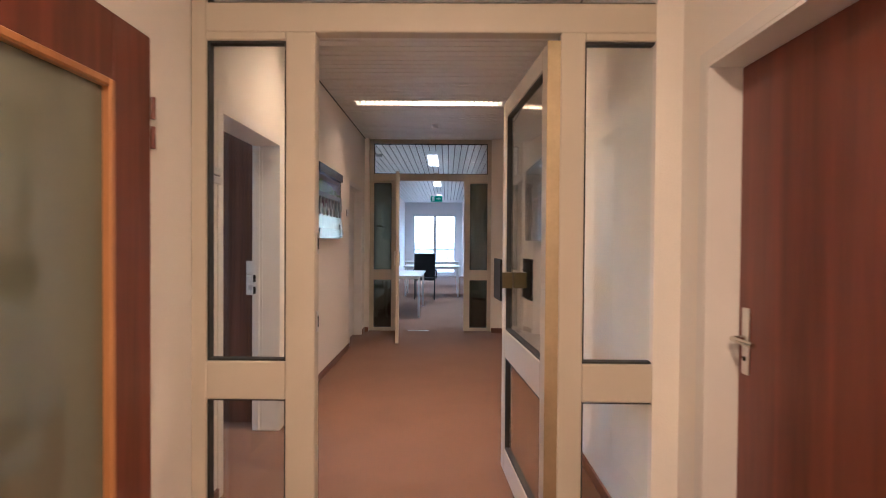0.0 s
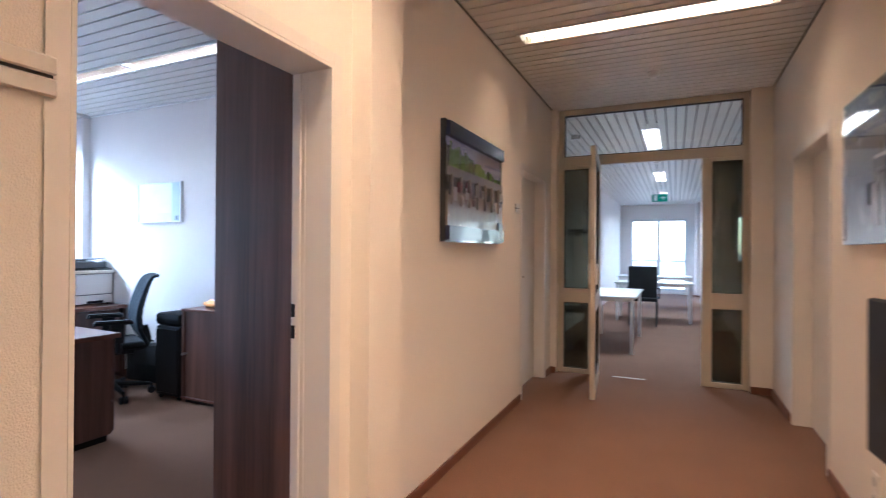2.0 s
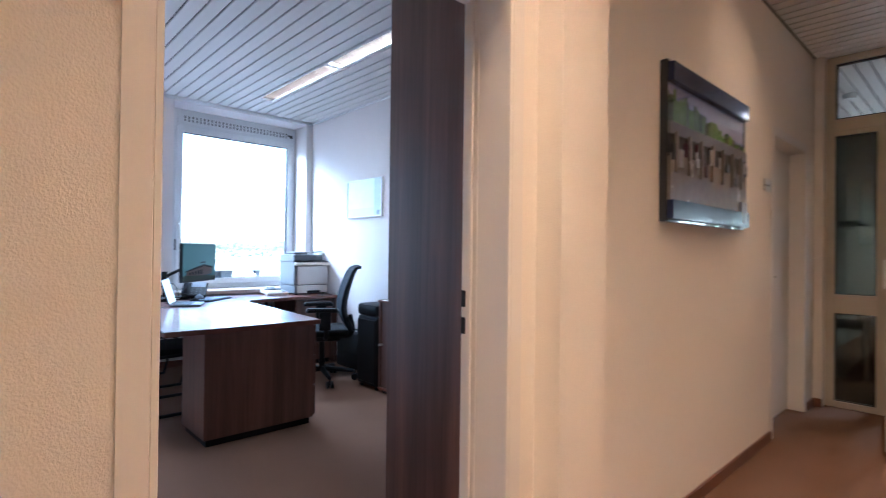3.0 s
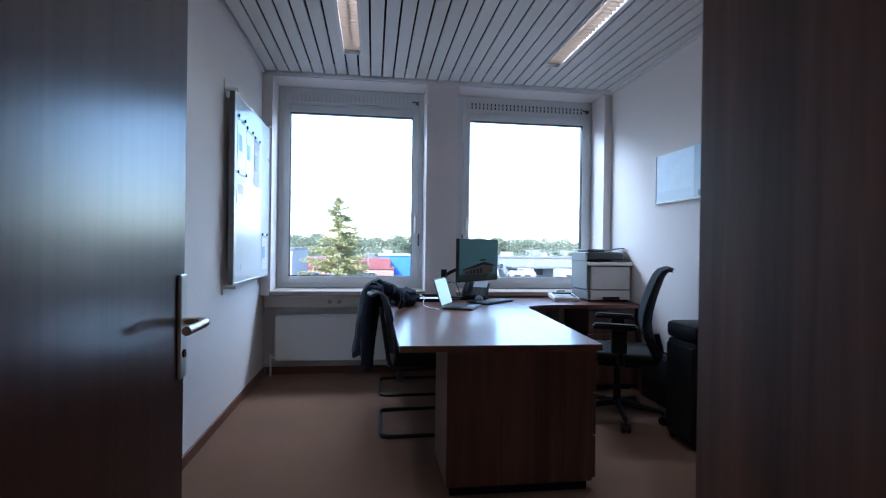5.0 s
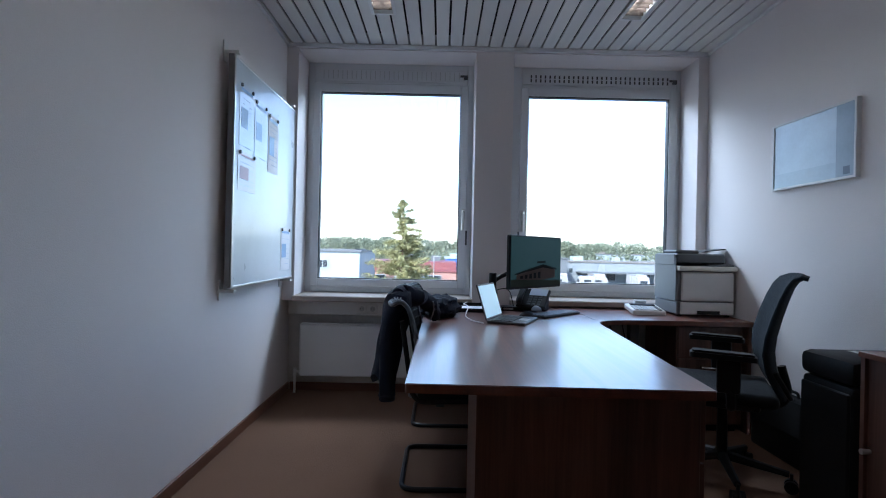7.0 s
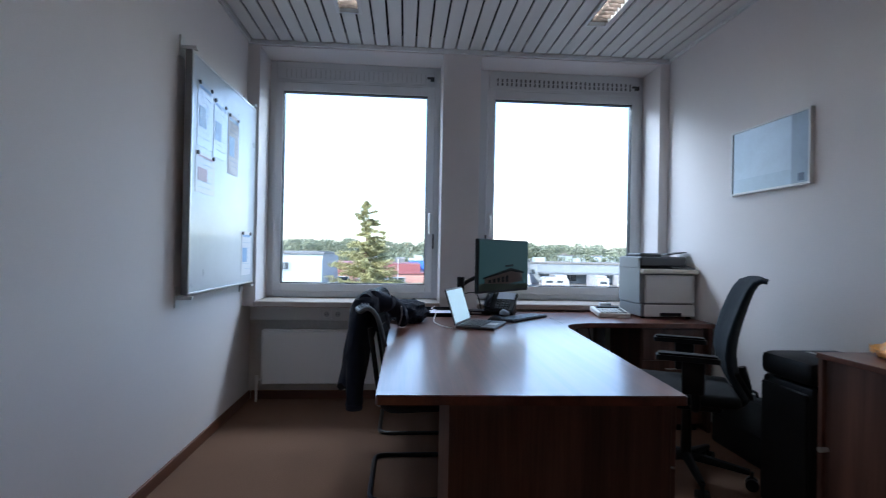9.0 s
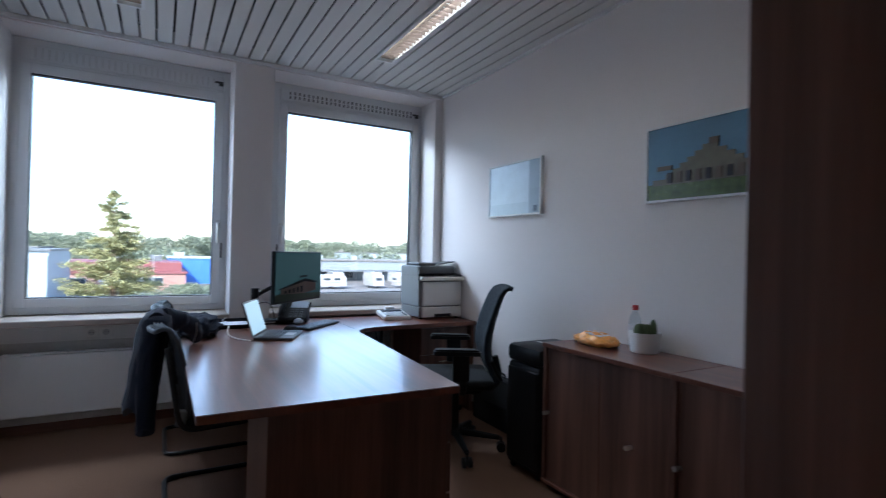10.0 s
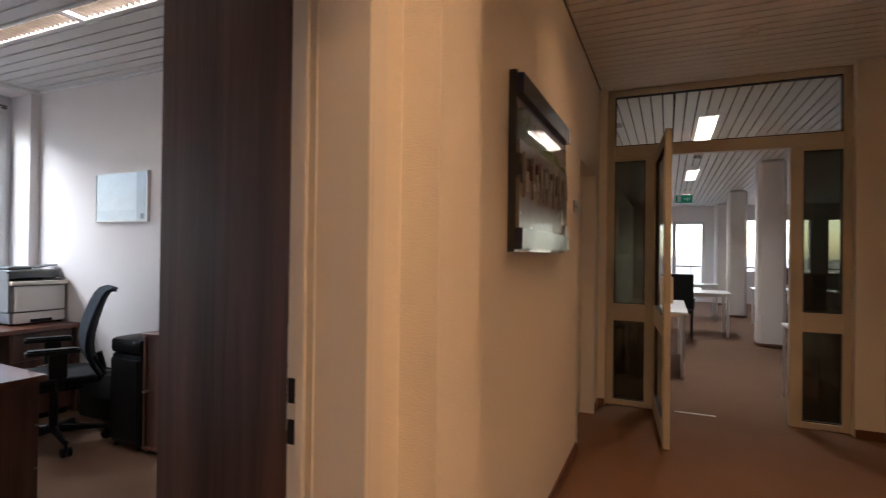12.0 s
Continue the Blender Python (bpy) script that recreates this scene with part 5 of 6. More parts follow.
screen_shape([(0.0, 0.342), (0.10, 0.346), (0.10, 0.36), (0.0, 0.356)], SCR_DARK, 2)
arm = part("arm", tube([(-0.02, 0.035, 0.32), (-0.02, 0.10, 0.31), (-0.20, 0.20, 0.22), (-0.05, 0.29, 0.12), (-0.05, 0.29, 0.02)], 0.014), BLACK_STEEL, mon, "black jointed monitor arm", True)
part("clamp", box(-0.10, 0.25, 0.0, 0.0, 0.33, 0.03, bevel=0.004), BLACK_STEEL, mon)
part("joint", cyl((-0.2, 0.2, 0.17), (-0.2, 0.2, 0.27), 0.026), BLACK_STEEL, mon, "", True)

lap = thing("laptop", "open laptop with a bright screen", "laptop", -4.535, 3.74, DZ)
lap.rotation_euler = (0, 0, radians(156))
part("base", box(-0.155, -0.225, 0.001, 0.155, 0.0, 0.016, bevel=0.003), DARK_PLASTIC, lap)
part("keyboard", box(-0.14, -0.145, 0.0162, 0.14, -0.02, 0.018, bevel=0.0005), BLACK_PLASTIC, lap)
for i in range(5):
    for k in range(12):
        part("key", box(-0.135 + k * 0.0226, -0.141 + i * 0.024, 0.0181, -0.1155 + k * 0.0226, -0.121 + i * 0.024, 0.0195), DARK_PLASTIC, lap)
part("touchpad", box(-0.045, -0.21, 0.0162, 0.045, -0.155, 0.017), GREY_PLASTIC, lap)
lid = part("lid", turned(box(-0.155, -0.004, 0.0, 0.155, 0.004, 0.215, bevel=0.003), pose(0, 0.004, 0.014, -18, 0, 0)), DARK_PLASTIC, lap)
# bright reflection on the laptop's screen, put in as a pale glow
LAP_SCREEN = glow("laptop_screen_sheen", (0.42, 0.58, 0.66), 0.16)
part("screen", turned(box(-0.147, -0.0052, 0.012, 0.147, -0.0045, 0.205), pose(0, 0.004, 0.014, -18, 0, 0)), LAP_SCREEN, lid, "pale blue screen, its reflected light put in as glow")

PHONE_TILT = pose(0, 0, 0.07, 38, 0, 0)
ph = thing("desk_phone", "black desk phone with a pale display", "telephone", -5.06, 4.07, DZ)
ph.rotation_euler = (0, 0, radians(62))
ph.scale = (1.05, 1.05, 1.05)
part("base", turned(box(-0.10, -0.09, 0.0, 0.10, 0.09, 0.03, bevel=0.008), PHONE_TILT), BLACK_PLASTIC, ph)
part("stand", box(-0.08, 0.0, 0.0, 0.08, 0.09, 0.09, bevel=0.006), BLACK_PLASTIC, ph)
part("handset", turned(tube([(-0.075, -0.08, 0.045), (-0.075, -0.06, 0.06), (-0.075, 0.07, 0.06), (-0.075, 0.09, 0.045)], 0.02), PHONE_TILT), BLACK_PLASTIC, ph, "", True)
part("display", turned(box(-0.03, 0.018, 0.0302, 0.09, 0.082, 0.032), PHONE_TILT), PAPER_BLUE, ph, "pale display")
for i in range(4):
    for j in range(3):
        part("key", turned(box(-0.025 + j * 0.034, -0.075 + i * 0.022, 0.0302, -0.003 + j * 0.034, -0.061 + i * 0.022, 0.034), PHONE_TILT), RIM_GREY, ph)

kb = thing("keyboard", "black computer keyboard on the desk", "keyboard", -4.83, 4.17, DZ)
kb.rotation_euler = (0, 0, radians(135))
part("body", box(-0.215, -0.065, 0.0, 0.215, 0.065, 0.014, bevel=0.004), BLACK_PLASTIC, kb)
for i in range(4):
    part("key_row", box(-0.205, -0.055 + 0.028 * i, 0.0142, 0.205, -0.033 + 0.028 * i, 0.019, bevel=0.002), DARK_PLASTIC, kb)


def mouse(x, y, turn, m):
    bm = bmesh.new()
    bmesh.ops.create_uvsphere(bm, u_segments=16, v_segments=10, radius=1.0)
    for v in bm.verts:
        v.co = Vector((v.co.x * 0.032, v.co.y * 0.055, max(0.0, v.co.z) * 0.034))
    ob = thing("computer_mouse", "small computer mouse on the desk", "mouse", x, y, DZ)
    ob.rotation_euler = (0, 0, radians(turn))
    part("shell", bm, m, ob, "", True)
    part("wheel", cyl((-0.004, 0.03, 0.026), (0.004, 0.03, 0.026), 0.007), DARK_PLASTIC, ob, "", True)
    return ob


mouse(-4.72, 3.965, 20, BLACK_PLASTIC)
pale = mouse(-4.90, 4.06, 100, HINGE_GREY)
pale.location.z = DZ + 0.0195
tagged(pale, "grey computer mouse lying on the keyboard")
hub = thing("docking_box", "small black docking box under the monitor", "docking station", -5.07, 3.90, DZ)
part("case", box(-0.05, -0.09, 0.0, 0.05, 0.09, 0.03, bevel=0.005), BLACK_PLASTIC, hub)
part("port", box(0.0505, -0.05, 0.01, 0.052, 0.02, 0.02), GREY_PLASTIC, hub)
mo = thing("desk_clutter_tray", "low black document tray near the window", "tray", -5.02, 3.66, DZ)
part("tray", box(-0.13, -0.17, 0.0, 0.13, 0.17, 0.012, bevel=0.003), BLACK_PLASTIC, mo)
part("rim", boxes((-0.13, -0.17, 0.012, -0.124, 0.17, 0.04), (0.124, -0.17, 0.012, 0.13, 0.17, 0.026), (-0.124, -0.17, 0.012, 0.124, -0.164, 0.03), (-0.124, 0.164, 0.012, 0.124, 0.17, 0.03)), BLACK_PLASTIC, mo)
part("paper", box(-0.105, -0.148, 0.0121, 0.105, 0.148, 0.018), PAPER, mo, "white papers")

calc = thing("calculator", "white printing desk calculator", "calculator", -5.06, 4.86, DZ)
calc.rotation_euler = (0, 0, radians(83))
part("body", turned(box(-0.11, -0.13, 0.0, 0.11, 0.13, 0.035, bevel=0.006), pose(0, 0, 0.008, 5, 0, 0)), WHITE_PLASTIC, calc)
part("display", turned(box(-0.085, 0.045, 0.0352, 0.085, 0.085, 0.045, bevel=0.002), pose(0, 0, 0.008, 5, 0, 0)), BLACK_PLASTIC, calc)
part("paper_roll", cyl((-0.04, 0.125, 0.062), (0.04, 0.125, 0.062), 0.022), PAPER, calc, "", True)
for i in range(5):
    for j in range(6):
        part("key", turned(box(-0.09 + j * 0.031, -0.115 + i * 0.03, 0.0352, -0.067 + j * 0.031, -0.094 + i * 0.03, 0.041, bevel=0.001), pose(0, 0, 0.008, 5, 0, 0)), GREY_PLASTIC if j < 5 else DARK_PLASTIC, calc)

CREAM = surface("cream_plastic", (0.72, 0.68, 0.58), 0.4, 0, 0.03, 8, 0.02, 200, 0.03)
# darker grey that paints the shade on the printer's left side
PRINTER_SHADE = surface("shaded_side_plastic", (0.20, 0.215, 0.225), 0.45, 0, 0.04, 8, 0.03, 300, 0.05)
pr = thing("printer", "white and grey laser printer with scanner top", "printer", -5.075, 5.213, DZ)
pr.scale = (1.0, 1.04, 1.0)
part("lower_body", box(-0.19, -0.185, 0.012, 0.165, 0.19, 0.10, bevel=0.008), PRINTER_SHADE, pr)
part("upper_body", box(-0.19, -0.185, 0.102, 0.16, 0.19, 0.31, bevel=0.01), PRINTER_SHADE, pr)
part("paper_drawer", box(0.165, -0.165, 0.015, 0.18, 0.185, 0.098, bevel=0.004), WHITE_PLASTIC, pr)
part("drawer_grip", box(0.1805, -0.06, 0.018, 0.182, 0.09, 0.042, bevel=0.0005), BLACK_PLASTIC, pr)
part("front_door", box(0.16, -0.16, 0.106, 0.178, 0.185, 0.305, bevel=0.006), WHITE_PLASTIC, pr)
part("side_wall", box(-0.19, -0.189, 0.104, 0.15, -0.1855, 0.40, bevel=0.001), PRINTER_SHADE, pr, "side wall with its shade put in as slate grey")
part("output_tray", box(-0.17, -0.185, 0.312, 0.20, 0.20, 0.345, bevel=0.008), CREAM, pr, "cream overhanging lip")
part("output_recess", box(-0.12, -0.15, 0.3455, 0.17, 0.16, 0.348), BLACK_PLASTIC, pr)
part("scanner", box(-0.19, -0.185, 0.362, 0.15, 0.14, 0.43, bevel=0.01), DARK_PLASTIC, pr, "dark scanner front")
part("scanner_side", box(-0.185, -0.192, 0.35, 0.13, -0.1855, 0.425, bevel=0.002), PRINTER_SHADE, pr)
part("scanner_support", box(-0.19, -0.19, 0.349, -0.02, 0.19, 0.361), DARK_PLASTIC, pr)
part("document_feeder", box(-0.17, -0.14, 0.4305, 0.04, 0.02, 0.455, bevel=0.008), DARK_PLASTIC, pr)
part("control_panel", turned(box(0.0, 0.02, 0.0, 0.17, 0.19, 0.018, bevel=0.004), pose(0.0, 0.0, 0.362, 0, 8, 0)), DARK_PLASTIC, pr)
part("feeder_tray", turned(box(-0.08, 0.04, 0.0, 0.06, 0.19, 0.008, bevel=0.002), pose(0, 0, 0.436, 8, 0, 0)), DARK_PLASTIC, pr)
for x, y in [(-0.16, -0.16), (0.14, -0.16), (-0.16, 0.16), (0.14, 0.16)]:
    part("foot", cyl((x, y, 0), (x, y, 0.013), 0.015), BLACK_PLASTIC, pr)

rng = random.Random(3)
for name, pts, m, lab in [("cable", [(-5.10, 3.60, DZ + 0.05), (-4.98, 3.56, DZ + 0.045), (-4.85, 3.60, DZ + 0.05), (-4.72, 3.57, DZ + 0.012), (-4.60, 3.565, DZ + 0.004), (-4.46, 3.595, DZ + 0.004), (-4.365, 3.655, DZ + 0.004)], WHITE_PLASTIC, "thin white charging cable on the desk"),
                         ("cable", [(-5.10, 3.86, DZ + 0.004), (-4.95, 3.74, DZ + 0.004), (-4.80, 3.80, DZ + 0.004), (-4.66, 3.72, DZ + 0.006)], BLACK_PLASTIC, "thin black cable on the desk"),
                         ("cable", [(-5.15, 3.78, DZ + 0.01), (-5.2, 3.8, DZ + 0.13), (-5.1, 3.9, DZ + 0.16), (-5.05, 3.93, DZ + 0.01)], BLACK_PLASTIC, "thin black cable looping behind the monitor"),
                         ("cable", [(-5.05, 4.60, 0.68), (-5.02, 4.64, 0.5), (-5.0, 4.58, 0.3), (-5.04, 4.62, 0.005)], BLACK_PLASTIC, "black cable hanging under the desk"),
                         ("cable", [(-5.08, 4.70, 0.68), (-5.1, 4.76, 0.45), (-5.06, 4.7, 0.25), (-5.1, 4.78, 0.005)], BLACK_PLASTIC, "black cable hanging under the desk")]:
    tagged(part(name, tube(pts, 0.0035, 6), m, None, lab, True), category="cable")

pcb = thing("desktop_computer", "black desktop computer tower under the desk", "computer", -4.98, 4.72, 0)
part("case", box(-0.2, -0.09, 0.012, 0.2, 0.09, 0.42, bevel=0.006), BLACK_PLASTIC, pcb)
part("front_bezel", box(0.2, -0.088, 0.015, 0.212, 0.088, 0.417, bevel=0.004), DARK_PLASTIC, pcb)
for x in (-0.15, 0.15):
    part("foot", box(x - 0.02, -0.08, 0, x + 0.02, 0.08, 0.012), BLACK_PLASTIC, pcb)

# ---- things on the low cabinet ----
pot = thing("plant_pot", "white ceramic pot with small cactus plants", "potted plant", -2.975, 5.315, CT)
part("pot", lathe([(0.062, 0.0), (0.068, 0.005), (0.078, 0.10), (0.074, 0.10), (0.066, 0.085)], 0, 0, 28), WHITE_METAL, pot, "round white ceramic pot", True)
part("soil", cyl((0, 0, 0.07), (0, 0, 0.0845), 0.066, n=24), surface("potting_soil", (0.035, 0.024, 0.016), 0.95, 0, 0.3, 60, 0.3, 200, 0.6), pot)
CACTUS = surface("cactus_green", (0.055, 0.085, 0.030), 0.75, 0, 0.35, 40, 0.3, 200, 0.5)
for i in range(7):
    a = i * 2.4
    r = 0.0 if i == 0 else 0.04
    bm = bmesh.new()
    bmesh.ops.create_uvsphere(bm, u_segments=14, v_segments=9, radius=1.0)
    hh = 0.065 if i == 3 else 0.026 + 0.01 * (i % 3)
    for v in bm.verts:
        w = 1 + 0.12 * math.sin(8 * math.atan2(v.co.y, v.co.x))
        v.co = Vector((v.co.x * 0.019 * w + r * math.cos(a), v.co.y * 0.019 * w + r * math.sin(a), v.co.z * hh + 0.10))
    part("cactus", bm, CACTUS, pot, "small ribbed green cactus", True)

bt = thing("water_bottle", "clear plastic bottle with a red cap", "bottle", -3.085, 5.375, CT)
part("bottle_body", lathe([(0.030, 0.0), (0.033, 0.006), (0.033, 0.05), (0.030, 0.06), (0.033, 0.07), (0.033, 0.135), (0.025, 0.165), (0.014, 0.185), (0.013, 0.2)], 0, 0), glazing("clear_plastic", (0.86, 0.90, 0.92), 1, 0.05), bt, "", True)
part("cap", lathe([(0.016, 0.197), (0.016, 0.218), (0.014, 0.222)], 0, 0), surface("red_cap", (0.50, 0.02, 0.03), 0.4), bt, "red screw cap", True)
part("bottle_label", lathe([(0.0336, 0.075), (0.0336, 0.12)], 0, 0), PAPER, bt, "pale paper label", True)

bm = bmesh.new()
bmesh.ops.create_icosphere(bm, subdivisions=4, radius=1.0)
for v in bm.verts:
    e = max(abs(v.co.x), abs(v.co.y))
    k = 1 + 0.25 * noise.noise(v.co * 2.1 + Vector((1, 5, 2)))
    flat = 0.027 * (1 - 0.75 * e ** 3) * k
    v.co = Vector((v.co.x * 0.145 * (1 + 0.1 * k), v.co.y * 0.09 * (1 + 0.1 * k), max(-0.024, v.co.z * flat * 1.3 + 0.02 * noise.noise(v.co * 5) + 0.012 * noise.noise(v.co * 11))))
BAG = surface("orange_yellow_foil", (0.88, 0.40, 0.09), 0.35, 0, 0.6, 22, 0.1, 60, 0.3)
bag = thing("snack_bag", "crumpled orange and yellow foil bag", "bag", -3.235, 5.25, CT + 0.0245)
part("foil", bm, BAG, bag, "", True)
part("printed_band", turned(box(-0.05, -0.04, 0.0, 0.06, 0.04, 0.004, bevel=0.001), pose(0.01, 0, 0.031, 4, 3, 12)), PAPER, bag, "white printed patch")
bag.rotation_euler = (0, 0, radians(-14))

# ---- open-plan room beyond the far partition ----
FY = 19.2
FL, FR = -1.25, 5.6
structure("wall_far_left", walled("x", FL - 0.2, FL, P2 + 0.03, FY, 0, 3.04), OFFICE_WALL, "plain white side wall of the far room", "wall")
structure("wall_far_right", walled("x", FR, FR + 0.2, P2 + 0.03, FY, 0, 3.04), OFFICE_WALL, "plain white side wall of the far room", "wall")
structure("wall_far_south", boxes((FL - 0.2, P2 + 0.031, 0, -0.793, P2 + 0.15, 3.04), (0.978, P2 + 0.031, 0, FR + 0.2, P2 + 0.15, 3.04)), OFFICE_WALL, "white wall beside the far partition", "wall")
structure("wall_far_end", walled("y", FY, FY + 0.25, FL - 0.2, FR + 0.2, 0, 3.04, [(-0.95, 0.68, 0.06, 2.33), (1.6, 3.2, 0.9, 2.33), (3.6, 5.2, 0.9, 2.33)]), OFFICE_WALL, "white end wall with tall balcony windows", "wall")
panel_ceiling("ceiling_far", FL, P2 + 0.15, FR, FY, 2.76, "y", "white metal panel ceiling with dark joints", [(-0.02, 8.6, 0.18, 9.9), (-0.02, 12.2, 0.18, 13.5), (-0.02, 15.8, 0.18, 17.1)])
structure("ceiling_far_void", box(FL, P2 + 0.15, 2.86, FR, FY, 2.87), GAP, "dark void above the ceiling panels", "ceiling")
for y in (9.25, 12.85, 16.45):
    louvre_light(0.08, y, 2.76, 0.635, 0.19, "y", glow("cool_tube", (1.0, 0.96, 0.9), 2.5), "lit recessed louvre light in the far room", "far room lights")

fw = tagged(thing("window_3", "tall overexposed balcony window pair", "window", 0, FY + 0.1, 0), kind="structure")
for a, b in [(-0.95, -0.88), (-0.17, -0.07), (0.61, 0.68)]:
    part("window_frame", box(a, -0.04, 0.06, b, 0.04, 2.33, bevel=0.004), WHITE_PVC, fw)
for a, b in [(-0.88, -0.17), (-0.07, 0.61)]:
    part("window_frame", box(a, -0.04, 0.06, b, 0.04, 0.15, bevel=0.004), WHITE_PVC, fw)
    part("window_frame", box(a, -0.04, 2.24, b, 0.04, 2.33, bevel=0.004), WHITE_PVC, fw)
    pane = part("pane", box(a, -0.003, 0.15, b, 0.003, 2.24), GLASS, fw)
    pane.visible_shadow = False
rl = thing("balcony_railing", "thin metal railing outside the tall window", "railing", 0, FY + 0.8, 0)
part("rail", box(-1.4, -0.02, 0.98, 5.5, 0.02, 1.02), ALU, rl)
for i in range(12):
    part("baluster", box(-1.3 + 0.55 * i, -0.01, -0.2, -1.28 + 0.55 * i, 0.01, 0.98), ALU, rl)
structure("balcony_slab", box(FL, FY + 0.25, -0.25, FR, FY + 0.95, -0.02), STONE_SILL, "concrete balcony slab", "balcony")

for x, y in [(1.11, 11.72), (1.09, 15.6), (1.07, 18.6)]:
    cl = thing("column", "white square column with brown baseboard", "column", x, y, 0, "columns in the far room")
    part("shaft", box(-0.18, -0.18, 0, 0.18, 0.18, 2.755, bevel=0.045), OFFICE_WALL, cl)
    part("base_strip", box(-0.19, -0.19, 0.0005, 0.19, 0.19, 0.065, bevel=0.05), BASEBOARD_X, cl, "brown baseboard")

TABLE_TOP = surface("pale_grey_laminate", (0.68, 0.69, 0.69), 0.3, 0, 0.03, 3, 0.02, 100, 0.02)


def white_table(x, y, w, d, label):
    ob = thing("table", label, "table", x, y, 0, "tables in the far room")
    part("tabletop", box(-w / 2, -d / 2, 0.695, w / 2, d / 2, 0.72, bevel=0.003), TABLE_TOP, ob)
    for j in (-1, 1):
        part("apron", box(-w / 2 + 0.06, j * (d / 2 - 0.06) - 0.01, 0.655, w / 2 - 0.06, j * (d / 2 - 0.06) + 0.01, 0.695), ALU, ob)
    for i in (-1, 1):
        for j in (-1, 1):
            part("leg", cyl((i * (w / 2 - 0.05), j * (d / 2 - 0.05), 0), (i * (w / 2 - 0.05), j * (d / 2 - 0.05), 0.694), 0.02, n=12), ALU, ob, "silver tube leg", True)


white_table(-0.42, 9.62, 0.66, 1.6, "pale laminate table with silver tube legs")
white_table(-0.02, 12.55, 1.35, 0.8, "pale laminate table with silver tube legs")
white_table(-0.1, 15.2, 1.6, 0.8, "pale laminate table with silver tube legs")
white_table(2.0, 14.1, 1.6, 0.8, "pale laminate table with silver tube legs")


def room_chair(x, y, turn, label):
    ob = thing("meeting_chair", label, "chair", x, y, 0, "chairs in the far room")
    ob.rotation_euler = (0, 0, radians(turn))
    part("seat", box(-0.24, -0.24, 0.43, 0.24, 0.24, 0.49, bevel=0.02, seg=2), BLACK_CLOTH, ob, "", True)
    part("backrest", box(-0.235, -0.27, 0.50, 0.235, -0.225, 1.04, bevel=0.02, seg=2), BLACK_CLOTH, ob, "", True)
    for i in (-1, 1):
        part("leg", tube([(i * 0.22, -0.23, 0.0), (i * 0.22, -0.235, 0.6)], 0.012), BLACK_STEEL, ob, "", True)
        part("leg", tube([(i * 0.22, 0.22, 0.0), (i * 0.22, 0.21, 0.43)], 0.012), BLACK_STEEL, ob, "", True)
        part("armrest", tube([(i * 0.25, -0.23, 0.66), (i * 0.26, 0.16, 0.67), (i * 0.25, 0.2, 0.45)], 0.014), BLACK_STEEL, ob, "", True)


room_chair(-0.16, 11.75, 0, "black meeting chair pulled back from the table")
room_chair(-1.0, 9.55, -90, "black meeting chair at the table end")
room_chair(1.9, 13.4, 0, "black meeting chair at a side table")

dm = thing("monitor", "black monitor on a side table", "monitor", 1.55, 14.1, 0.72)
part("casing", box(-0.26, -0.02, 0.08, 0.26, 0.02, 0.40, bevel=0.005), BLACK_PLASTIC, dm)
part("stand", boxes((-0.03, 0.0, 0.01, 0.03, 0.03, 0.10), (-0.1, -0.08, 0, 0.1, 0.1, 0.01)), BLACK_PLASTIC, dm)

ex = thing("exit_sign", "green exit sign under the ceiling", "exit sign", 0.02, 15.0, 2.76)
EXIT_GREEN = glow("exit_green", (0.0, 0.17, 0.11), 0.03)
part("stem", box(-0.012, -0.012, -0.12, 0.012, 0.012, -0.0005), WHITE_METAL, ex)
pn = part("panel", box(-0.17, -0.012, -0.29, 0.17, 0.012, -0.12, bevel=0.002), EXIT_GREEN, ex, "glowing green panel")
part("door_mark", box(-0.13, -0.0135, -0.27, -0.06, -0.0125, -0.14), P_WHITE, pn)
part("arrow_mark", boxes((0.0, -0.0135, -0.215, 0.12, -0.0125, -0.195), (0.06, -0.0137, -0.245, 0.08, -0.0136, -0.165)), P_WHITE, pn)

rk = thing("coat_rack", "wall coat rack with a dark shelf and hooks", "coat rack", FL, 11.0, 1.62)
part("shelf", box(0.0005, -0.5, 0.0, 0.24, 0.5, 0.03, bevel=0.004), BLACK_PLASTIC, rk)
part("bracket", boxes((0.0005, -0.45, -0.12, 0.02, -0.43, -0.001), (0.0005, 0.43, -0.12, 0.02, 0.45, -0.001)), ALU, rk)
for i in range(6):
    part("hook", tube([(0.02, -0.4 + 0.16 * i, -0.002), (0.06, -0.4 + 0.16 * i, -0.06), (0.1, -0.4 + 0.16 * i, -0.03)], 0.006), ALU, rk, "", True)
th = thing("floor_strip", "thin metal strip on the carpet at the doorway", "threshold", 0.1, P2 - 0.02, 0)
part("strip", box(-0.33, -0.012, 0.0005, -0.02, 0.012, 0.006, bevel=0.002), ALU, th)
sm = thing("smoke_detector", "white smoke detector on the far room ceiling", "smoke detector", 0.08, 10.9, 2.76)
part("base", lathe([(0.05, -0.001), (0.055, -0.02), (0.045, -0.05)][::-1], 0, 0), WHITE_PLASTIC, sm, "", True)
sm = thing("smoke_detector", "white smoke detector on the far room ceiling", "smoke detector", -0.81, 8.65, 2.76)
part("base", lathe([(0.05, -0.001), (0.055, -0.02), (0.045, -0.05)][::-1], 0, 0), WHITE_PLASTIC, sm, "", True)
# white panel of unknown kind, likely a radiator; top and legs are made up
bx = thing("white_panel_stand", "unidentified white panel with made-up top and legs beyond the partition", "side table", 0.86, 8.35, 0)
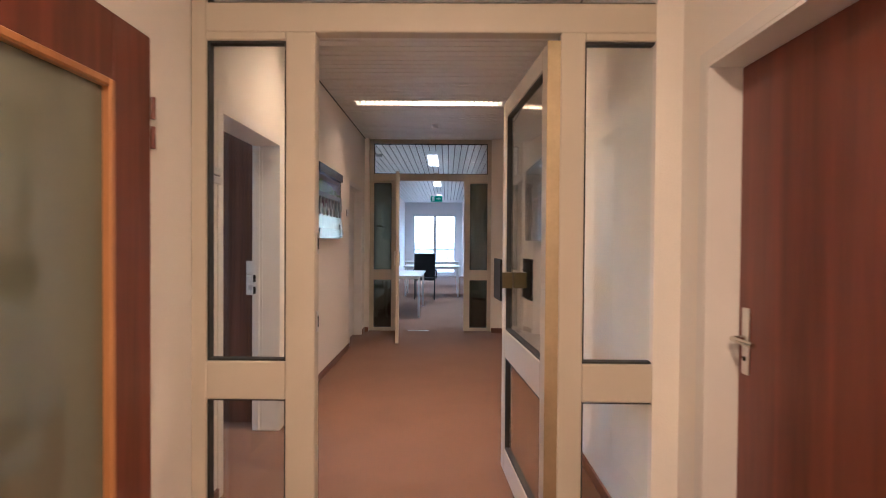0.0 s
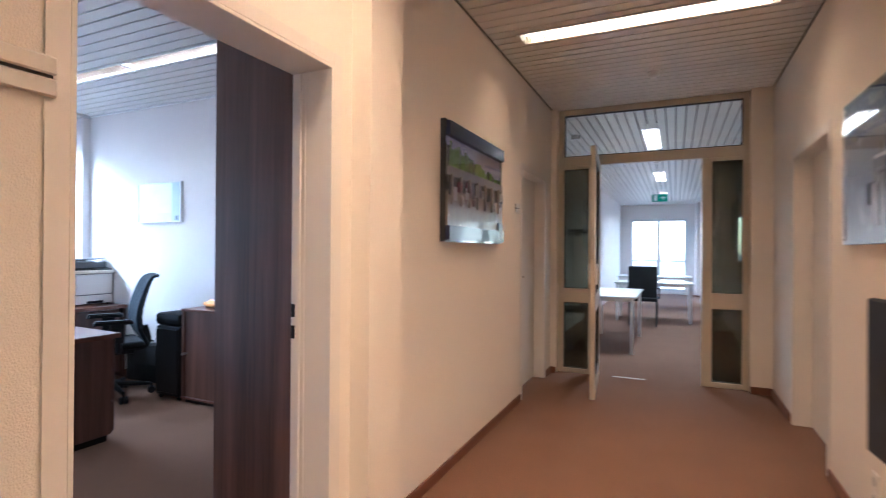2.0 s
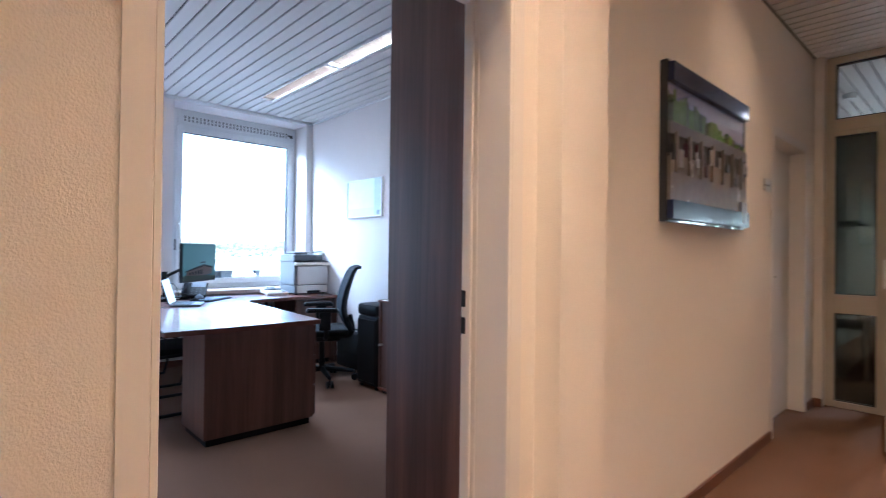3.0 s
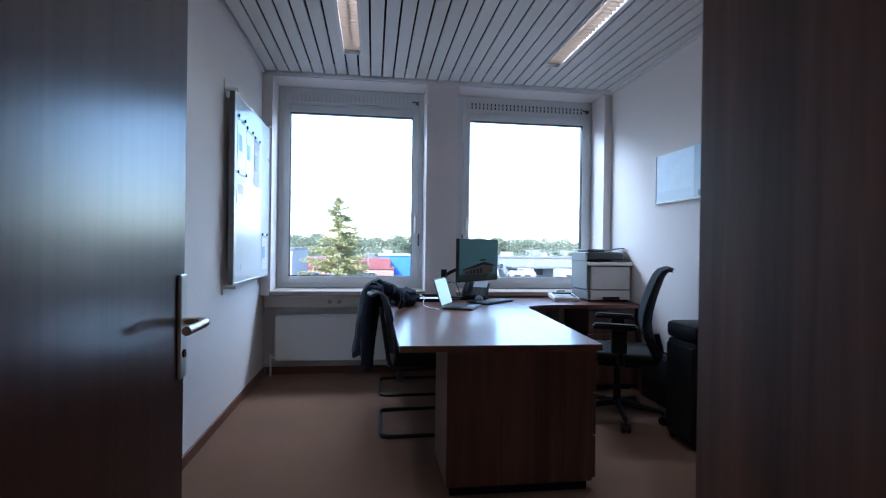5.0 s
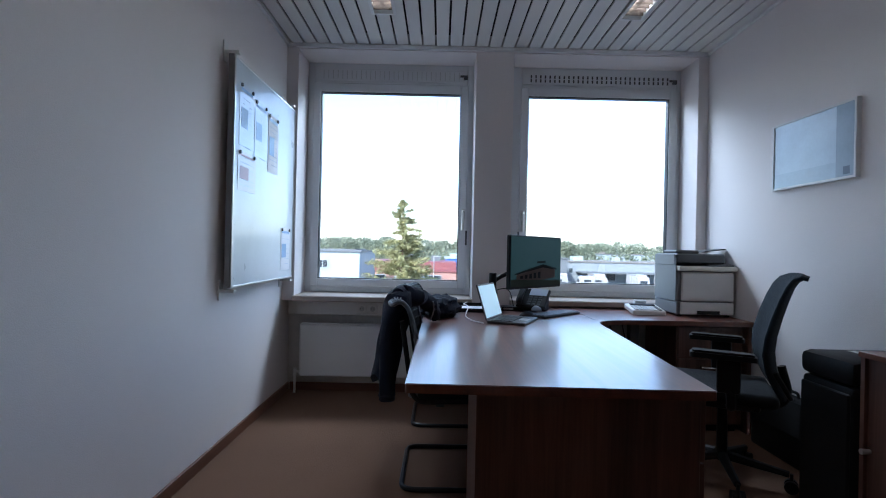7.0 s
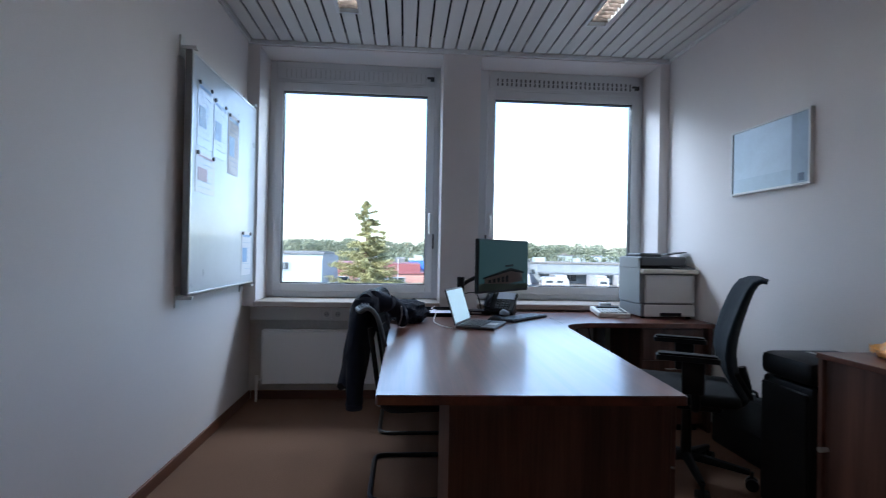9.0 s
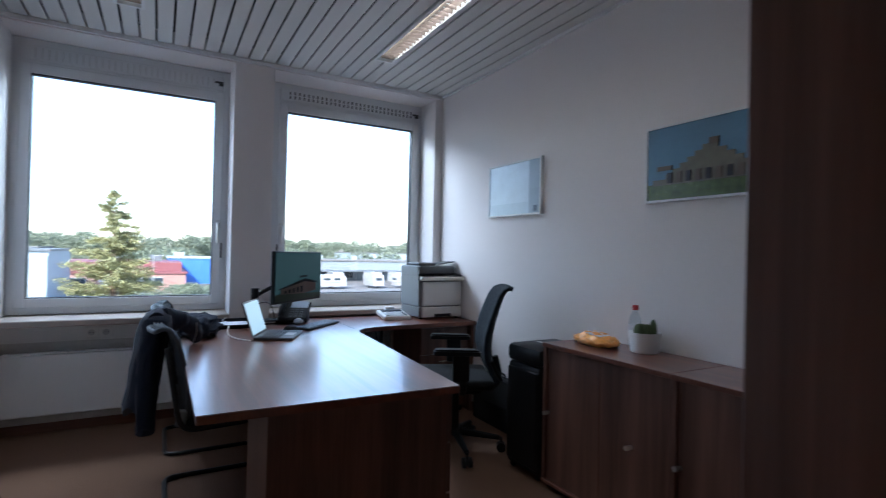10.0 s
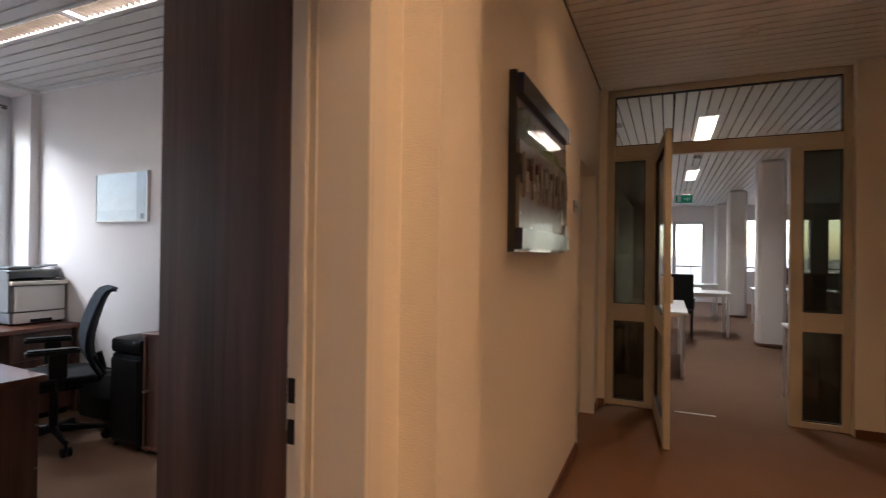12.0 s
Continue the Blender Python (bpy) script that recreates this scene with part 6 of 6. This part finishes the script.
part("top", box(-0.16, -0.2, 0.68, 0.16, 0.2, 0.70, bevel=0.003), WHITE_PLASTIC, bx)
part("front_panel", box(-0.15, -0.19, 0.46, 0.15, -0.175, 0.68, bevel=0.002), WHITE_PLASTIC, bx)
for lx in (-0.14, 0.14):
    for ly in (-0.165, 0.165):
        part("leg", cyl((lx, ly, 0), (lx, ly, 0.68), 0.012, n=10), ALU, bx, "", True)

# ---- outside ----
GZ = -4.0
ASPHALT = surface("yard_asphalt", (0.10, 0.10, 0.10), 0.9, 0, 0.25, 0.15, 0.15, 12, 0.2)
structure("ground", box(-1500, -1500, GZ - 1, 1500, 1500, GZ), ASPHALT, "grey asphalt yard reaching the horizon", "ground")
# white cladding with a darkened base colour that stands in for weaker sunlight
CLAD_DIMMED = surface("dimmed_white_cladding", (0.24, 0.295, 0.33), 0.5, 0, 0.05, 0.6, 0.02, 20, 0)
CLAD_PALE = surface("pale_grey_cladding", (0.16, 0.19, 0.215), 0.5, 0, 0.08, 0.5, 0.02, 20, 0)
CLAD_GREY = surface("grey_cladding", (0.085, 0.10, 0.115), 0.5, 0, 0.08, 0.6, 0.02, 20, 0)
CLAD_BLUE = surface("blue_cladding", (0.03, 0.12, 0.42), 0.5, 0, 0.05, 0.6, 0.02, 20, 0)
RED_ROOF = surface("red_roof_sheet", (0.15, 0.045, 0.052), 0.6, 0, 0.12, 0.8, 0.05, 12, 0)
RED_BRICK = surface("red_brick_wall", (0.26, 0.15, 0.13), 0.8, 0, 0.15, 1.5, 0.1, 20, 0)
PALE_ROOF = surface("pale_gravel_roof", (0.12, 0.12, 0.117), 0.9, 0, 0.2, 0.8, 0.2, 20, 0.1)
DARK_GLASS = surface("dark_window_glass", (0.03, 0.04, 0.05), 0.1, 0, 0.05, 1, 0, 10, 0)
CAR_WHITE = surface("white_vehicle_paint", (0.26, 0.27, 0.28), 0.25, 0, 0.03, 2, 0.01, 20, 0, coat=0.5)
TYRE = surface("tyre_rubber", (0.02, 0.02, 0.02), 0.8)
def foliage(name, colour, vary, scale):
    """Leaves that also let some light through."""
    m = surface(name, colour, 0.8, 0, vary, scale, 0.2, 12, 0)
    t = m.node_tree
    thin, mix = t.nodes.new("ShaderNodeBsdfTranslucent"), t.nodes.new("ShaderNodeMixShader")
    mix.inputs[0].default_value = 0.45
    t.links.new(t.nodes["Principled BSDF"].inputs["Base Color"].links[0].from_socket, thin.inputs[0])
    t.links.new(t.nodes["Principled BSDF"].outputs[0], mix.inputs[1])
    t.links.new(thin.outputs[0], mix.inputs[2])
    t.links.new(mix.outputs[0], t.nodes["Material Output"].inputs[0])
    return m


LEAF = foliage("conifer_green", (0.29, 0.295, 0.15), 0.35, 1.4)
# woods green paled and greyed to carry the haze of distance
WOODS = foliage("hazed_woods_green", (0.18, 0.215, 0.155), 0.4, 0.12)
BARK = surface("conifer_bark", (0.09, 0.06, 0.04), 0.9, 0, 0.3, 6, 0.2, 40, 0.4)


def hall(name, label, x0, y0, x1, y1, top, wall, roof, windows=(), extras=()):
    """A flat-roofed hall; windows are (y0, y1, z0, z1) on the side that faces the office (+x)."""
    ob = thing(name, label, "building", (x0 + x1) / 2, (y0 + y1) / 2, GZ)
    s = Matrix.Translation((-(x0 + x1) / 2, -(y0 + y1) / 2, -GZ))
    part("wall", turned(box(x0, y0, GZ, x1, y1, top), s), wall, ob)
    part("roof", turned(boxes((x0 - 0.15, y0 - 0.15, top, x1 + 0.15, y1 + 0.15, top + 0.22), (x0 + 1, y0 + 1, top + 0.22, x0 + 2.2, y0 + 2.4, top + 0.8)), s), roof, ob)
    for a, b, c, d in windows:
        w = part("window", turned(box(x1 - 0.02, a, c, x1 + 0.05, b, d), s), DARK_GLASS, ob)
        part("frame", turned(boxes((x1 + 0.05, a - 0.08, c - 0.08, x1 + 0.09, b + 0.08, c), (x1 + 0.05, a - 0.08, d, x1 + 0.09, b + 0.08, d + 0.08), (x1 + 0.05, a - 0.08, c, x1 + 0.09, a, d), (x1 + 0.05, b, c, x1 + 0.09, b + 0.08, d), (x1 + 0.052, (a + b) / 2 - 0.03, c, x1 + 0.088, (a + b) / 2 + 0.03, d)), s), CLAD_DIMMED, w)
    for r, m, nm in extras:
        part(nm, turned(box(*r), s), m, ob)
    return ob


hall("white_hall", "white clad hall with a small window", -66, -16, -54, -4.9, 0.70, CLAD_DIMMED, CLAD_GREY, [(-9.2, -8.3, -0.9, -0.2), (-14, -12.8, -0.9, -0.2)], [((-53.99, -6.2, GZ, -53.6, -4.9, 0.3), CLAD_DIMMED, "downpipe_casing")])
hall("red_roof_shop", "low building with a dull red roof", -88, -9, -70, 6.0, -1.9, RED_BRICK, RED_ROOF, [(-2.5, 0.5, -3.2, -2.4), (1.5, 3.5, -3.2, -2.4), (-7, -4, -3.2, -2.4)], [((-87, -8.6, -1.68, -72, 5.6, -0.6), RED_ROOF, "roof_box"), ((-84, -2, -0.6, -82, -1, 0.3), CLAD_GREY, "roof_unit"), ((-80, 2, -0.6, -79, 3.4, 0.2), CLAD_GREY, "roof_unit")])
hall("blue_hall", "bright blue clad hall", -96, 4.2, -84, 16.0, -0.3, CLAD_BLUE, CLAD_DIMMED, [])
hall("grey_hall", "dark grey clad hall", -100, 17.5, -82, 23.6, 0.05, CLAD_GREY, CLAD_GREY, [])
hall("long_white_hall", "long pale hall with dark openings", -105, 23.8, -90, 52.0, -0.55, CLAD_PALE, PALE_ROOF, [(25, 26.5, -2.4, -1.6), (29, 34, -3.6, -2.4), (36, 40, -3.6, -2.4), (43, 48, -3.6, -2.4)], [((-89.9, 27, -2.3, -86, 42, -2.1), CLAD_GREY, "canopy"), ((-98, 28, -0.33, -96, 30, 0.5), CLAD_DIMMED, "roof_unit"), ((-98, 36, -0.33, -96.5, 37, 0.4), CLAD_DIMMED, "roof_unit")])
hall("flat_roof_annex", "low annex with a pale gravel roof", -34, -14, -26, -1.8, -2.55, RED_BRICK, PALE_ROOF, [])
hall("yard_canopy", "low flat-roofed store in the yard", -50, 12.6, -40, 26, -2.75, CLAD_GREY, PALE_ROOF, [(14, 17, -3.6, -3.0), (19, 22, -3.6, -3.0)])
hall("small_kiosk", "small white kiosk with a dark window", -62, -1.6, -58, 1.9, -2.2, CLAD_DIMMED, CLAD_GREY, [(-1.0, 1.3, -3.0, -2.45)])
hall("distant_works", "distant pale works building", -160, -60, -140, -20, 0.6, CLAD_GREY, PALE_ROOF, [])
hall("distant_works", "distant pale works building", -170, 55, -150, 100, 0.8, CLAD_DIMMED, PALE_ROOF, [])


def caravan(x, y, turn, length):
    ob = thing("caravan", "white parked caravan with dark windows", "caravan", x, y, GZ, "parked caravans")
    ob.rotation_euler = (0, 0, radians(turn))
    ob.scale = (0.78, 0.78, 0.78)
    bm = bmesh.new()
    n = length / 2
    prof = [(-n, 0.45), (-n - 0.05, 1.2), (-n + 0.25, 2.35), (-n + 0.6, 2.55), (n - 0.6, 2.55), (n - 0.15, 2.3), (n + 0.1, 1.3), (n, 0.45)]
    lo = [bm.verts.new((-1.05, y0, z)) for y0, z in prof]
    hi = [bm.verts.new((1.05, y0, z)) for y0, z in prof]
    bm.faces.new(lo), bm.faces.new(hi[::-1])
    for i in range(len(prof)):
        j = (i + 1) % len(prof)
        bm.faces.new((lo[i], hi[i], hi[j], lo[j]))
    bmesh.ops.recalc_face_normals(bm, faces=bm.faces)
    part("body", bm, CAR_WHITE, ob)
    for a, b in [(-n * 0.7, -n * 0.2), (n * 0.1, n * 0.55)]:
        part("window", box(1.051, a, 1.55, 1.08, b, 1.92, bevel=0.02), DARK_GLASS, ob)
    for sy in (-1, 1):
        part("end_window", turned(box(-0.62, -0.02, 1.5, 0.62, 0.02, 1.95, bevel=0.015), pose(0, sy * (n - 0.02), 0, -sy * 2, 0, 0)), DARK_GLASS, ob)
    part("stripe", box(1.051, -n * 0.9, 1.05, 1.06, n * 0.9, 1.15), CLAD_GREY, ob)
    for sx in (-1, 1):
        part("wheel", cyl((sx * 0.85, 0, 0.32), (sx * 1.03, 0, 0.32), 0.32, n=18), TYRE, ob)
    part("drawbar", cyl((0, -n, 0.45), (0, -n - 1.1, 0.45), 0.05), CLAD_GREY, ob)
    return ob


rng = random.Random(11)
for row, x in enumerate((-71, -79)):
    for i in range(6):
        caravan(x + rng.uniform(-0.8, 0.8), 13.5 + 5.6 * i + rng.uniform(-0.8, 0.8) + 2.5 * (row % 2), rng.choice((90, 84, 97, 0, 12)), rng.uniform(4.4, 6.0))


def street_lamp(x, y):
    ob = thing("street_lamp", "slim grey street lamp in the yard", "street lamp", x, y, GZ)
    part("pole", cyl((0, 0, 0), (0, 0, 4.3), 0.07, 0.045, 10), ALU, ob, "", True)
    part("lamp_head", box(-0.12, 0.0, 4.28, 0.12, 0.9, 4.38, bevel=0.03), ALU, ob)


street_lamp(-78, 19.2)
street_lamp(-64, 2.6)


def conifer(x, y, height, spread, seed, label):
    """Tapered trunk, whorls of drooping limbs, each with many small sprays, uneven outline with gaps."""
    ob = thing("conifer_tree", label, "tree", x, y, GZ)
    r = random.Random(seed)
    part("trunk", cyl((0, 0, 0), (0, 0, height * 0.97), 0.17, 0.015, 10), BARK, ob, "", True)
    verts, faces = [], []
    limbs = bmesh.new()
    z = 0.8
    while z < height - 0.1:
        f = 1 - z / height
        reach = spread * (f ** 0.72)
        for k in range(6 if f > 0.42 else 5):
            if r.random() < (0.08 if f > 0.42 else 0.22):
                continue
            a = r.uniform(0, 2 * math.pi)
            ln = reach * r.uniform(0.55, 1.12) + 0.08
            rise = r.uniform(-0.15, 0.3) * ln
            tip = Vector((math.cos(a) * ln, math.sin(a) * ln, z + rise))
            cyl((0, 0, z), tip, 0.022, 0.006, 5, limbs)
            sprays = int(22 + 105 * ln) if f > 0.42 else int(20 + 95 * ln)
            for q in range(sprays):
                u = r.uniform(0.18, 1.06)
                c = Vector((0, 0, z)).lerp(tip, u) + Vector((r.gauss(0, 0.07), r.gauss(0, 0.07), r.gauss(-0.03, 0.06))) * (0.6 + ln * 0.45)
                d = Vector((math.cos(a + r.gauss(0, 0.9)), math.sin(a + r.gauss(0, 0.9)), r.gauss(-0.1, 0.45))).normalized()
                sd = d.orthogonal().normalized()
                sd = (sd * math.cos(q) + d.cross(sd) * math.sin(q))
                ll, ww = r.uniform(0.07, 0.16), r.uniform(0.02, 0.045)
                b = len(verts)
                verts += [c - d * ll * 0.4, c + sd * ww, c + d * ll, c - sd * ww]
                faces.append((b, b + 1, b + 2, b + 3))
        z += r.uniform(0.15, 0.24)
    part("limbs", limbs, BARK, ob)
    me = bpy.data.meshes.new("crown")
    me.from_pydata(verts, [], faces)
    me.materials.append(LEAF)
    cr = new("crown", me)
    cr.parent = ob
    tagged(cr, "yellow-green drooping sprays")
    return ob


conifer(-31.5, 1.15, 8.1, 2.75, 4, "tall yellow-green conifer with an open top")


def woods(name, label, x0, y0, y1, n, seed, hmin, hmax, size=1.0):
    """A far belt of trees: clumps of small leafy facets in crowns of differing height."""
    r = random.Random(seed)
    verts, faces = [], []
    for i in range(n):
        cy, cx = r.uniform(y0, y1), x0 + r.uniform(-14, 14) * size
        h = r.uniform(hmin, hmax)
        rad = r.uniform(3.0, 6.0) * size
        for q in range(520):
            th, ph = r.uniform(0, 6.283), math.acos(r.uniform(-0.4, 1))
            k = r.uniform(0.72, 1.06)
            c = Vector((cx + rad * k * math.sin(ph) * math.cos(th), cy + rad * k * math.sin(ph) * math.sin(th), GZ + h - rad * 0.9 + rad * 0.9 * k * math.cos(ph)))
            d = Vector((r.gauss(0, 1), r.gauss(0, 1), r.gauss(0, 1))).normalized()
            e = d.orthogonal().normalized()
            g = d.cross(e)
            s = r.uniform(0.16, 0.42) * max(0.16, size)
            b = len(verts)
            verts += [c + e * s, c + g * s, c - e * s, c - g * s]
            faces.append((b, b + 1, b + 2, b + 3))
        b = len(verts)
        verts += [Vector((cx, cy - rad * 0.8, GZ)), Vector((cx, cy + rad * 0.8, GZ)), Vector((cx, cy + rad * 0.8, GZ + h - rad)), Vector((cx, cy - rad * 0.8, GZ + h - rad))]
        faces.append((b, b + 1, b + 2, b + 3))
    me = bpy.data.meshes.new(name)
    me.from_pydata(verts, [], faces)
    me.materials.append(WOODS)
    tagged(new(name, me), label, "woods", kind="stuff")


woods("far_woods", "far belt of mixed green trees", -205, -230, 330, 360, 7, 7.4, 10.2)
woods("yard_shrubs", "green shrubs at the yard edge", -118, -60, 80, 26, 9, 4.2, 6.0)
woods("near_shrubs", "low green shrubs beside the yard", -39, 2.2, 8.6, 11, 5, 2.3, 3.0, 0.22)
